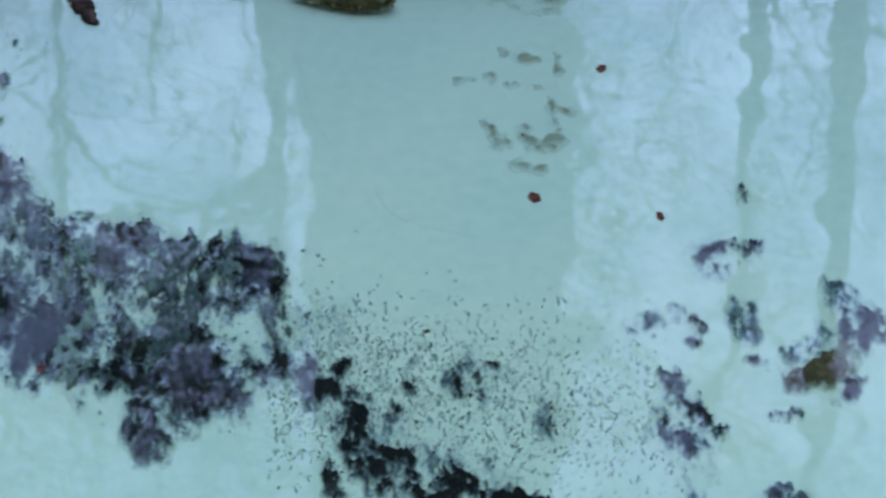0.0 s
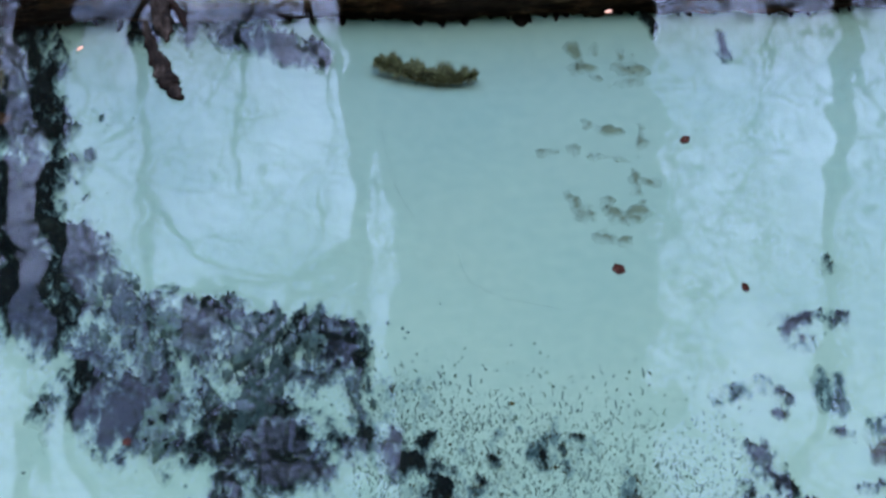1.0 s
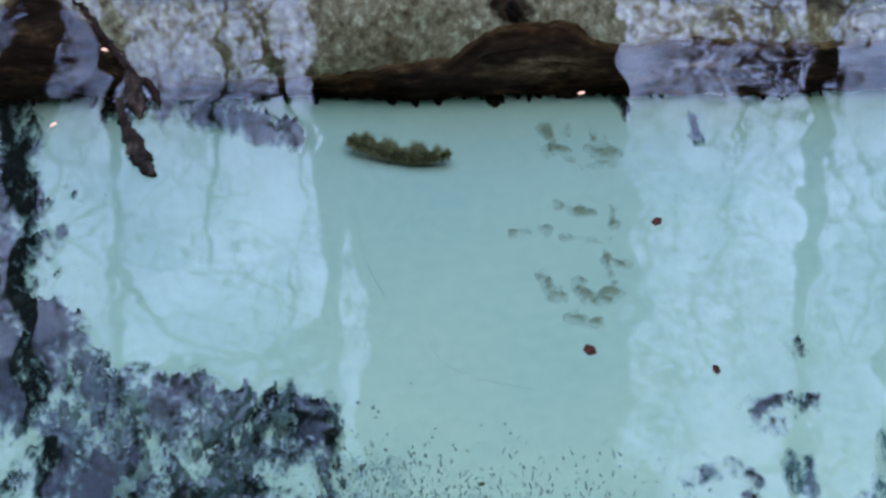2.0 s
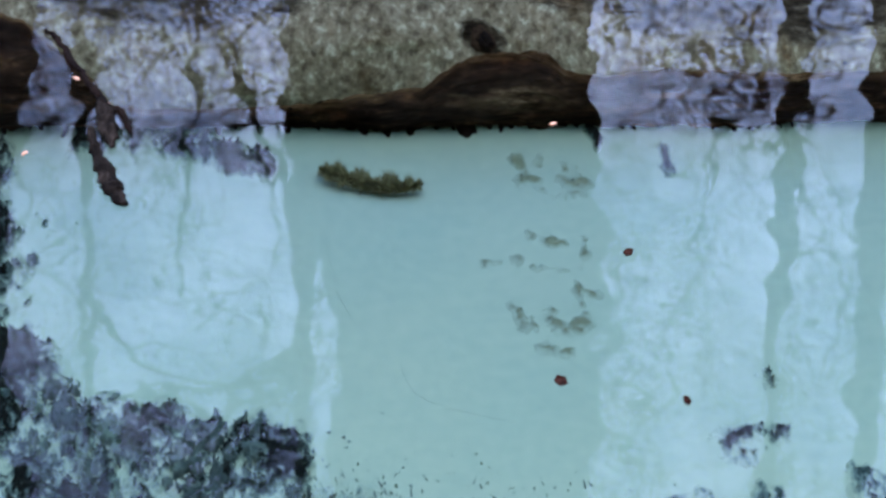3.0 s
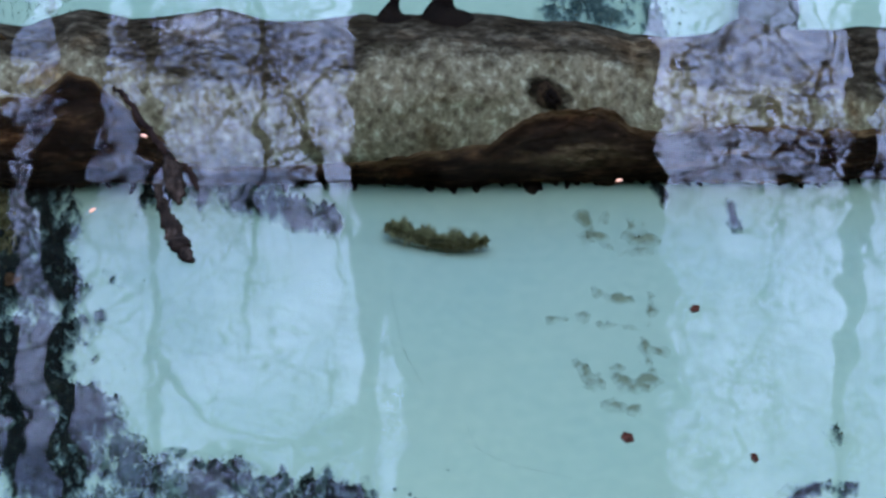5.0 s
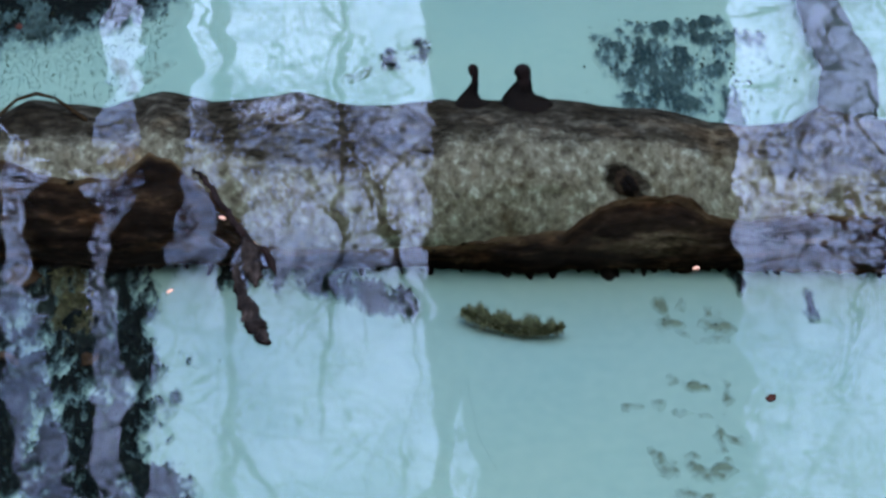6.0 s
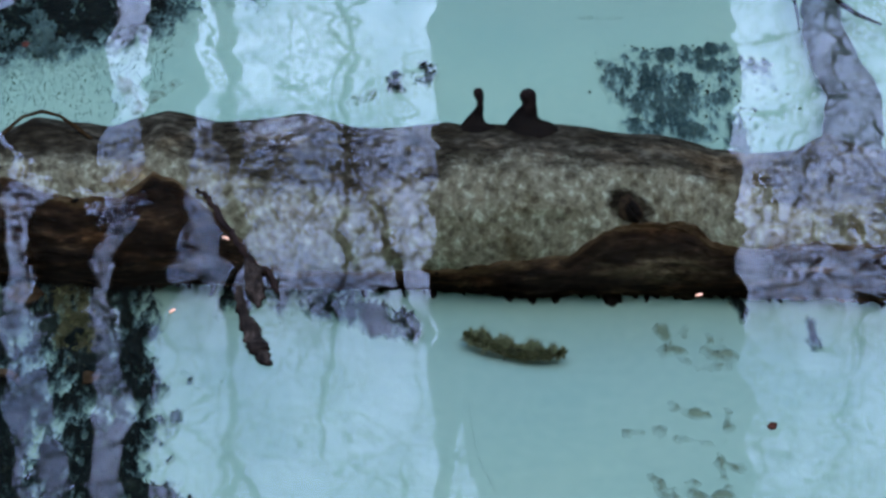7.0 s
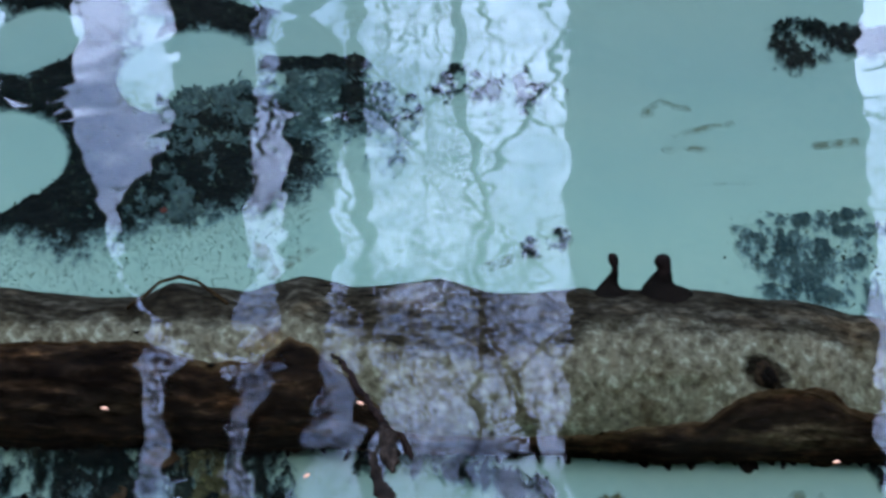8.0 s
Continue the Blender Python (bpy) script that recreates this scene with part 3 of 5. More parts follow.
def build_limb():
    """A dark side limb that leaves the log's back and sinks to the bed."""
    root = tagged(new("sunken_limb"), "dark waterlogged limb slanting down from the log onto silt", "branch")
    path = [(0.755, 4.11, -0.13), (0.80, 4.28, -0.185), (0.845, 4.50, -0.25), (0.870, 4.64, -0.28), (0.878, 4.76, -0.305), (0.860, 4.90, -0.320), (0.852, 5.03, -0.325), (0.860, 5.15, -0.332), (0.872, 5.25, -0.338)]
    rnd = random.Random(17)
    fine, rad = [], []
    girth = [0.055, 0.060, 0.060, 0.056, 0.052, 0.050, 0.046, 0.042, 0.030]
    for k in range(len(path) - 1):
        for j in range(6):
            fine.append(Vector(path[k]).lerp(Vector(path[k + 1]), j / 6) + Vector((rnd.gauss(0, 0.003), 0, rnd.gauss(0, 0.002))))
            rad.append((girth[k] + (girth[k + 1] - girth[k]) * j / 6) * rnd.uniform(0.88, 1.12))
    verts, faces = [], []
    tube(verts, faces, fine, rad, 18)
    link_mesh("stem", verts, faces, SILTED, root, "limb bark dusted with silt")
    for rows in ([(0.872, 5.24, 0.006), (0.84, 5.27, 0.007), (0.80, 5.24, 0.006), (0.80, 5.12, 0.004), (0.795, 5.02, 0.002)], [(0.87, 5.22, 0.007), (0.905, 5.17, 0.008), (0.935, 5.10, 0.006), (0.985, 5.05, 0.003)]):
        verts, faces = [], []
        tube(verts, faces, [(x, y, -0.315 + 0.01 * math.sin(x * 90)) for x, y, r in rows], [r for x, y, r in rows], 8, 0.3)
        link_mesh("side_twig", verts, faces, TWIG, root)


build_limb()


# ---- weed, moss and debris on the bed ----
def capsule_field(gx, gy, strokes):
    f = np.full(gx.shape, -1.0)
    for ax, ay, bx, by, r in strokes:
        dx, dy = bx - ax, by - ay
        t = np.clip(((gx - ax) * dx + (gy - ay) * dy) / max(dx * dx + dy * dy, 1e-9), 0, 1)
        f = np.maximum(f, 1 - np.hypot(gx - ax - t * dx, (gy - ay - t * dy) * 0.75) / r)
    return f


def upright(name, places, tall, material, seed, parent=None, drift=0.35):
    """Soft fibres standing up from the bed, each a bent blade of three faces."""
    rnd = random.Random(seed)
    verts, faces = [], []
    for x, y in places:
        z = float(bed_height(np.float64(x), np.float64(y)))
        h, s = tall * (0.35 + 1.2 * rnd.random() ** 1.6), rnd.uniform(0.0005, 0.0013)
        bend = Vector((rnd.gauss(0, drift), rnd.gauss(0.1, drift), 1)) * h
        p, side = Vector((x, y, z - 0.002)), Vector((s, rnd.uniform(-0.5, 0.5) * s, 0))
        k = len(verts)
        verts.extend([p - side, p + side, p + bend * 0.45 + side * 1.1, p + bend * 0.45 - side * 1.1, p + bend * 0.8 + side * 0.8, p + bend * 0.8 - side * 0.8, p + bend])
        faces.extend([(k, k + 1, k + 2, k + 3), (k + 3, k + 2, k + 4, k + 5), (k + 5, k + 4, k + 6)])
    return link_mesh(name, verts, faces, material, parent)


def weed_mat(name, label, strokes, holes=(), material=None, seed=1, grit=0.9, bias=0.0, thick=0.03, cell=0.0045, scale=14, fine=1.5, fine_scale=75, cap=0.36, tufts=500, tuft_size=0.014, fringe=0, over=False, comb=0.5, category="water weed"):
    """A low ragged carpet of weed with islands and gaps, and a fringe of small blades."""
    pad = max(s[4] for s in strokes) * 1.5
    x0, x1 = min(min(s[0], s[2]) for s in strokes) - pad, max(max(s[0], s[2]) for s in strokes) + pad
    y0, y1 = min(min(s[1], s[3]) for s in strokes) - pad, max(max(s[1], s[3]) for s in strokes) + pad
    xs, ys = np.arange(x0, x1, cell), np.arange(y0, y1, cell)
    gx, gy = np.meshgrid(xs, ys)
    f = np.minimum(capsule_field(gx, gy, strokes), cap) + bias + grit * fbm(gx, gy * comb, scale, seed, 5, 0.7)
    f = f + fine * fbm(gx, gy * comb, fine_scale, seed + 50, 4, 0.8)
    for hx, hy, rx, ry in holes:
        f = np.minimum(f, (np.hypot((gx - hx) / rx, (gy - hy) / ry) - 1) * 7)
    soft = not over
    spread_to = -0.5 if soft else 0.0
    skin = {None: WEED_FILM, TEALWEED: TEAL_FILM, STRAND: STRAND_FILM, MOSS: MOSS_FILM}[material] if soft else material or WEED
    keep = f[:-1, :-1] > spread_to
    floor = bed_height(gx, gy)
    top = floor - 0.003 + 0.011 * np.clip(f + 0.5, 0, 1.0) + (0.012 if over else 0) + thick * (np.clip(f, 0, 0.5) * 1.2) * (0.7 + 1.4 * fbm(gx, gy, 34, seed + 20, 2))
    top = top if soft else np.maximum(top, floor + 0.002)
    jx, jy = gx + cell * 0.8 * fbm(gx, gy, 90, seed + 31, 2), gy + cell * 0.8 * fbm(gx, gy, 90, seed + 37, 2)
    h, w = gx.shape
    index, verts, faces, cover = -np.ones(2 * h * w, int), [], [], []

    def at(j, i, low):
        k = (j * w + i) * 2 + low
        if index[k] < 0:
            index[k] = len(verts)
            verts.append((jx[j, i], jy[j, i], floor[j, i] - 0.01 if low else top[j, i]))
            cover.append(float(np.clip(f[j, i], -0.5, 0.8)))
        return int(index[k])

    cells = list(zip(*np.nonzero(keep)))
    kept = set(cells)
    for j, i in cells:
        faces.append((at(j, i, 0), at(j, i + 1, 0), at(j + 1, i + 1, 0), at(j + 1, i, 0)))
        for dj, di, a, b in ((-1, 0, (j, i), (j, i + 1)), (0, 1, (j, i + 1), (j + 1, i + 1)), (1, 0, (j + 1, i + 1), (j + 1, i)), (0, -1, (j + 1, i), (j, i))):
            if not soft and (j + dj, i + di) not in kept:
                faces.append((at(*a, 1), at(*b, 1), at(*b, 0), at(*a, 0)))
    ob = link_mesh(name, verts, faces, skin)
    ob.data.attributes.new("cover", "FLOAT", "POINT").data.foreach_set("value", cover)
    tagged(ob, label, category, kind="stuff" if name in ("weed_scrap", "weed_bed", "algae_strand") else "")
    rnd = random.Random(seed)
    bv, bf = [], []
    cells = [c for c in cells if f[c] > (0.12 if soft else 0)]
    kept = set(cells)
    for _ in range(tufts):
        if not cells:
            break
        j, i = rnd.choice(cells)
        p = Vector((jx[j, i], jy[j, i], top[j, i] - 0.002))
        d = Vector((rnd.gauss(0, 1), rnd.gauss(0, 1), rnd.uniform(0.1, 0.9))).normalized() * tuft_size * rnd.uniform(0.4, 1.4)
        s = d.cross(Vector((0, 0, 1))).normalized() * tuft_size * rnd.uniform(0.1, 0.25)
        k = len(bv)
        mid = p + d * 0.5 + Vector((0, 0, tuft_size * 0.12))
        bv.extend([p - s * 0.6, p + s * 0.6, mid + s, mid - s, p + d])
        bf.extend([(k, k + 1, k + 2, k + 3), (k + 3, k + 2, k + 4)])
    if bv:
        link_mesh("fronds", bv, bf, material or WEED, ob)
    # Olive edge fibres, which also stand in for orange dispersion by the water.
    rim_cells = [(j, i) for j, i in cells if (j + 1, i) not in kept or (j, i - 1) not in kept or (j, i + 1) not in kept]
    if fringe and rim_cells:
        tagged(upright("fringe", [(jx[c], jy[c]) for c in (rnd.choice(rim_cells) for _ in range(fringe))], 0.010, OLIVE, seed + 5, ob), "olive-brown edge fibres, also imitating orange colour dispersion", kind="stuff")
    return ob


weed_mat("algae_mat", "dark purple-black algae mat spread over pale silt", [
    (-0.50, 3.36, -0.36, 3.18, 0.045), (-0.38, 3.19, -0.22, 3.12, 0.060), (-0.30, 3.09, -0.06, 3.06, 0.075), (-0.36, 3.16, -0.05, 3.12, 0.028), (-0.36, 3.01, -0.17, 2.96, 0.125), (-0.24, 2.88, -0.10, 2.86, 0.09),
    (-0.22, 2.76, -0.20, 2.69, 0.03), (-0.02, 2.84, 0.04, 2.82, 0.03)], seed=3, grit=1.5, bias=-0.10, fine=1.0, fine_scale=42, thick=0.030, cell=0.004, scale=15, tufts=1500, tuft_size=0.010, fringe=2600)
weed_mat("algae_mat", "thin dark algae strip fading out on silt", [
    (0.097, 2.736, 0.105, 2.701, 0.016), (0.105, 2.701, 0.141, 2.656, 0.028), (0.133, 2.656, 0.182, 2.619, 0.036), (0.174, 2.614, 0.222, 2.571, 0.042), (0.223, 2.58, 0.258, 2.591, 0.026), (0.258, 2.591, 0.306, 2.559, 0.034),
    (0.31, 2.555, 0.46, 2.50, 0.036), (0.067, 2.653, 0.072, 2.641, 0.012), (0.076, 2.623, 0.081, 2.582, 0.016)], seed=8, grit=2.1, bias=-0.10, fine=1.7, fine_scale=55, cap=0.42, thick=0.02, tufts=260, tuft_size=0.007, fringe=900)
weed_mat("weed_bed", "thin teal haze of algae on silt", [
    (0.044, 2.896, 0.147, 2.778, 0.10), (0.129, 2.778, 0.197, 2.726, 0.08), (0.181, 2.752, 0.358, 2.77, 0.11), (0.194, 2.678, 0.33, 2.649, 0.08)], material=TEALWEED, seed=85, grit=1.3, bias=-0.46, fine=1.0, fine_scale=60, cap=0.32, scale=22, thick=0.004, tufts=0, fringe=700)
for clot in (
    (0.039, 2.841, 0.054, 2.847, 0.014), (0.096, 2.843, 0.107, 2.855, 0.011), (0.204, 2.791, 0.204, 2.801, 0.008), (0.283, 2.785, 0.282, 2.798, 0.008), (0.333, 2.85, 0.342, 2.844, 0.007), (0.313, 2.822, 0.311, 2.816, 0.006),
    (0.114, 2.791, 0.125, 2.779, 0.010), (0.185, 2.749, 0.194, 2.749, 0.010), (0.008, 2.859, 0.06, 2.806, 0.018), (0.06, 2.819, 0.095, 2.792, 0.012), (0.112, 2.779, 0.127, 2.729, 0.012)):
    weed_mat("weed_scrap", "small dark clot of algae on silt", [(*clot[:4], clot[4] * 2.8)], seed=87, grit=1.4, bias=-0.55, cap=1, fine=1.0, fine_scale=70, scale=36, thick=0.012, cell=0.003, tufts=8, tuft_size=0.005, fringe=24)
weed_mat("algae_mat", "patchy dark weed bed beside the log", [
    (-0.86, 3.95, -0.74, 3.55, 0.20), (-0.62, 3.95, -0.58, 3.45, 0.07), (-0.64, 3.42, -0.50, 3.34, 0.06)], seed=12, grit=1.8, bias=0.0, fine=1.3, fine_scale=42, thick=0.05, tufts=1200, tuft_size=0.012, fringe=1500)
weed_mat("algae_mat", "thin patchy algae sloping across silt", [
    (-0.64, 3.32, -0.40, 3.08, 0.075), (-0.42, 3.02, -0.28, 2.84, 0.04)], seed=19, grit=1.7, bias=-0.12, fine=1.3, fine_scale=42, thick=0.02, tufts=700, tuft_size=0.009, fringe=1300)
weed_mat("moss_clump", "olive mossy clump on silt beside the log", [(-0.71, 3.93, -0.69, 3.82, 0.045), (-0.69, 3.80, -0.66, 3.74, 0.035)], material=MOSS, seed=23, grit=1.8, bias=-0.12, fine=1.8, fine_scale=45, thick=0.06, tufts=700, tuft_size=0.013, fringe=250, category="moss")
weed_mat("moss_clump", "brown-olive mossy clump lying on pale silt", [(0.813, 2.785, 0.863, 2.805, 0.020), (0.863, 2.805, 0.911, 2.85, 0.026)], material=MOSS, seed=27, grit=1.2, bias=0.0, fine=1.0, cap=0.42, thick=0.03, cell=0.003, tufts=160, tuft_size=0.006, fringe=200, category="moss")
for scrap in (
    (0.799, 3.264, 0.806, 3.236, 0.010), (0.698, 3.056, 0.71, 3.091, 0.010), (0.728, 3.104, 0.758, 3.125, 0.010), (0.714, 3.051, 0.75, 3.068, 0.008), (0.795, 3.114, 0.809, 3.113, 0.010), (0.669, 2.936, 0.685, 2.926, 0.010),
    (0.654, 2.888, 0.671, 2.881, 0.008), (0.621, 2.805, 0.624, 2.773, 0.016), (0.624, 2.773, 0.651, 2.724, 0.012), (0.651, 2.724, 0.669, 2.692, 0.012), (0.593, 2.722, 0.598, 2.706, 0.014), (0.596, 2.693, 0.618, 2.674, 0.020),
    (0.753, 2.848, 0.768, 2.831, 0.008), (0.92, 2.98, 0.915, 2.901, 0.014), (0.958, 2.926, 0.963, 2.919, 0.020), (0.947, 2.904, 0.931, 2.849, 0.012), (0.909, 2.794, 0.895, 2.757, 0.012), (0.772, 2.72, 0.803, 2.716, 0.008),
    (0.731, 2.547, 0.781, 2.54, 0.014)):
    weed_mat("weed_scrap", "dark broken weed scrap on pale silt", [(*scrap[:4], scrap[4] * 2.8)], seed=31, grit=1.6, bias=-0.68, cap=1, fine=1.3, fine_scale=70, thick=0.012, scale=36, tufts=10, tuft_size=0.006, cell=0.003, fringe=26)
for haze in ((0.577, 2.933, 0.647, 2.957, 0.022), (0.924, 2.986, 0.931, 2.878, 0.04), (0.632, 2.638, 0.639, 2.567, 0.04), (0.752, 2.964, 0.753, 2.911, 0.03), (0.705, 3.091, 0.741, 3.076, 0.04), (0.84, 2.829, 0.883, 2.866, 0.05)):
    weed_mat("weed_bed", "faint teal weed haze on pale silt", [haze], material=TEALWEED, seed=89, grit=1.5, bias=-0.40, cap=0.36, fine=0.9, fine_scale=55, scale=26, thick=0.004, cell=0.0035, tufts=0, fringe=30)
weed_mat("weed_bed", "feathery dark teal weed bed beyond the log", [
    (0.355, 4.915, 0.387, 4.86, 0.024), (0.387, 4.86, 0.44, 4.738, 0.045), (0.455, 4.96, 0.55, 4.97, 0.028), (0.55, 4.97, 0.627, 5.01, 0.020), (0.453, 4.86, 0.47, 4.72, 0.055), (0.52, 4.85, 0.53, 4.80, 0.030), (0.47, 4.72, 0.54, 4.75, 0.030),
    (0.54, 4.75, 0.606, 4.786, 0.026), (0.404, 4.66, 0.457, 4.644, 0.028), (0.457, 4.644, 0.545, 4.632, 0.026), (0.627, 4.69, 0.623, 4.586, 0.026), (0.58, 4.92, 0.66, 4.93, 0.022), (0.66, 4.93, 0.72, 4.94, 0.016)],
    material=TEALWEED, comb=0.22, seed=37, grit=1.5, bias=-0.12, thick=0.02, fine=1.0, fine_scale=90, cell=0.0035, tufts=300, tuft_size=0.008, scale=30, fringe=1100)
weed_mat("weed_bed", "thin teal haze round the feathery weed", [(0.42, 4.86, 0.60, 4.90, 0.12), (0.44, 4.68, 0.62, 4.66, 0.08), (0.62, 4.80, 0.68, 4.86, 0.08)], material=TEALWEED, seed=38, grit=1.4, bias=-0.50, thick=0.004, fine=1.0, fine_scale=50, scale=24, tufts=0, fringe=300)
for scrap in (
    (-0.10, 4.84, -0.05, 4.88, 0.022), (-0.45, 5.53, -0.43, 5.5, 0.03), (-0.30, 5.66, -0.12, 5.60, 0.05)):
    weed_mat("weed_scrap", "small dark weed scrap beyond the log", [(*scrap[:4], scrap[4] * 1.5)], seed=41, grit=2.2, bias=-0.20, cap=0.3, fine=1.8, fine_scale=55, scale=26, thick=0.015, tufts=60, tuft_size=0.010, fringe=50)
weed_mat("weed_mass", "black weed mass with smooth round silt hollows", [
    (-1.50, 6.20, -1.33, 6.00, 0.10), (-1.33, 6.0, -1.25, 5.45, 0.13), (-1.6, 5.57, -1.25, 5.50, 0.10), (-1.22, 5.45, -1.16, 5.05, 0.18), (-1.5, 4.92, -1.2, 4.98, 0.075), (-1.15, 5.12, -0.80, 5.22, 0.17),
    (-1.05, 5.42, -0.78, 5.46, 0.08), (-0.80, 5.74, -0.58, 5.75, 0.035), (-0.59, 5.72, -0.56, 5.45, 0.035), (-1.1, 6.12, -0.84, 5.98, 0.07), (-1.06, 5.95, -1.02, 5.6, 0.05)],
    holes=[(-1.43, 5.88, 0.125, 0.20), (-1.42, 5.20, 0.20, 0.27), (-1.00, 5.70, 0.175, 0.25), (-0.70, 5.97, 0.13, 0.185)], seed=47, grit=0.55, bias=0.16, thick=0.03, tufts=2500, tuft_size=0.014, cell=0.006, fine=0.7, fine_scale=40, cap=0.5, fringe=900)
weed_mat("weed_bed", "thin dark weed fading into teal silt", [(-1.12, 4.93, -0.78, 5.05, 0.10), (-0.65, 5.25, -0.5, 5.3, 0.12)], material=TEALWEED, seed=53, grit=1.6, bias=-0.3, fine=0.8, fine_scale=40, thick=0.012, tufts=400, tuft_size=0.012, scale=16, fringe=400)
weed_mat("weed_bed", "mottled green-black weed patch on silt", [(-0.76, 5.50, -0.58, 5.50, 0.13), (-0.70, 5.62, -0.6, 5.66, 0.06)], material=TEALWEED, seed=57, grit=1.4, bias=-0.05, fine=1.5, fine_scale=55, thick=0.02, tufts=900, tuft_size=0.016)
weed_mat("weed_bed", "teal weed tufts among black weed", [
    (-1.05, 5.2, -0.80, 5.3, 0.16), (-1.0, 5.46, -0.70, 5.5, 0.12), (-1.1, 5.05, -0.9, 5.06, 0.10), (-0.72, 5.66, -0.6, 5.7, 0.06)], material=TEALWEED, seed=67, grit=2.0, bias=-0.55, fine=1.6, fine_scale=50, thick=0.04, tufts=1500, tuft_size=0.014, scale=11, over=True)
weed_mat("weed_bed", "teal weed tufts within the dark algae mat", [
    (-0.46, 3.28, -0.36, 3.14, 0.08), (-0.36, 3.05, -0.10, 3.02, 0.11), (-0.30, 2.90, -0.10, 2.88, 0.10), (-0.06, 2.96, 0.0, 2.9, 0.06)], material=TEALWEED, seed=71, grit=2.0, bias=-0.62, fine=1.6, fine_scale=50, thick=0.04, tufts=900, tuft_size=0.010, scale=12, over=True)
weed_mat("weed_scrap", "curled dark weed scrap on pale silt", [(0.52, 5.98, 0.53, 5.80, 0.04), (0.53, 5.80, 0.60, 5.84, 0.03), (0.56, 6.02, 0.64, 5.92, 0.04), (0.64, 5.92, 0.84, 5.92, 0.055)], seed=59, grit=1.6, bias=0.1, fine=2.2, thick=0.03, tufts=350)
weed_mat("moss_fringe", "blue-green moss fringe along the log's foot", [(-0.40, 3.96, -0.18, 3.93, 0.030), (-0.18, 3.92, -0.06, 3.88, 0.024)], seed=61, grit=2.0, bias=-0.12, fine=1.8, fine_scale=50, thick=0.03, tufts=600, tuft_size=0.012, fringe=250, category="moss")


def scatter(name, label, count, place, size, material, seed, kind="stuff"):
    """Tiny uneven grains lying on the bed, joined."""
    rnd = random.Random(seed)
    verts, faces = [], []
    for _ in range(count):
        x, y = place(rnd)
        z = float(bed_height(np.float64(x), np.float64(y)))
        r = size * (0.35 + 1.3 * rnd.random() ** 2.5)
        k = len(verts)
        for dx, dy, dz in ((1, 0, 0), (0, 1, 0), (-1, 0, 0), (0, -1, 0), (0, 0, 1), (0, 0, -0.6)):
            verts.append((x + r * (dx * rnd.uniform(0.4, 1.6)), y + r * (dy * rnd.uniform(0.5, 2.4)), z + r * 0.6 * dz))
        faces.extend([(k + a, k + (a + 1) % 4, k + 4) for a in range(4)] + [(k + (a + 1) % 4, k + a, k + 5) for a in range(4)])
    return tagged(link_mesh(name, verts, faces, material), label, "debris", kind=kind)


def speck_place(rnd):
    while True:
        x, y = rnd.uniform(-0.02, 0.62), rnd.uniform(2.45, 3.08)
        if rnd.random() < math.exp(-((y - 2.83 + 0.22 * x) / 0.15) ** 2) * (1.1 - 1.3 * max(0, x - 0.1)):
            return x, y


def clot_place(rnd):
    return 0.06 + abs(rnd.gauss(0, 0.16)), rnd.gauss(2.74, 0.09)


def left_place(rnd):
    return rnd.gauss(-0.2, 0.15), rnd.gauss(2.98, 0.09)


def far_place(rnd):
    return rnd.gauss(0.55, 0.09), rnd.gauss(4.82, 0.09)


speck_rnd = random.Random(5)
tagged(upright("algae_fuzz", [speck_place(speck_rnd) for _ in range(4200)], 0.0085, SPECK, 5, drift=0.45), "fine dark upright specks of algae on silt", "algae", kind="stuff")
scatter("debris_specks", "small dark clots of debris on silt", 70, clot_place, 0.0036, OLIVE, 9)
scatter("debris_specks", "fine dark weed crumbs along the algae mat", 900, left_place, 0.0022, SPECK, 6)


def fuzz_place(rnd):
    x = rnd.uniform(-1.5, -0.62)
    return x, 4.99 + 0.26 * (x + 1.0) - abs(rnd.gauss(0, 0.24))


def build_fuzz():
    """Soft upright fibres, dense at the weed's edge and thinning out over the silt."""
    rnd = random.Random(12)
    ob = upright("algae_fuzz", [fuzz_place(rnd) for _ in range(4500)], 0.009, FUZZ, 12, drift=0.5)
    tagged(ob, "short teal algae fuzz fading out over silt", "algae", kind="stuff")


build_fuzz()
scatter("debris_specks", "fine dark weed crumbs beyond the log", 700, far_place, 0.0032, WEED, 7)


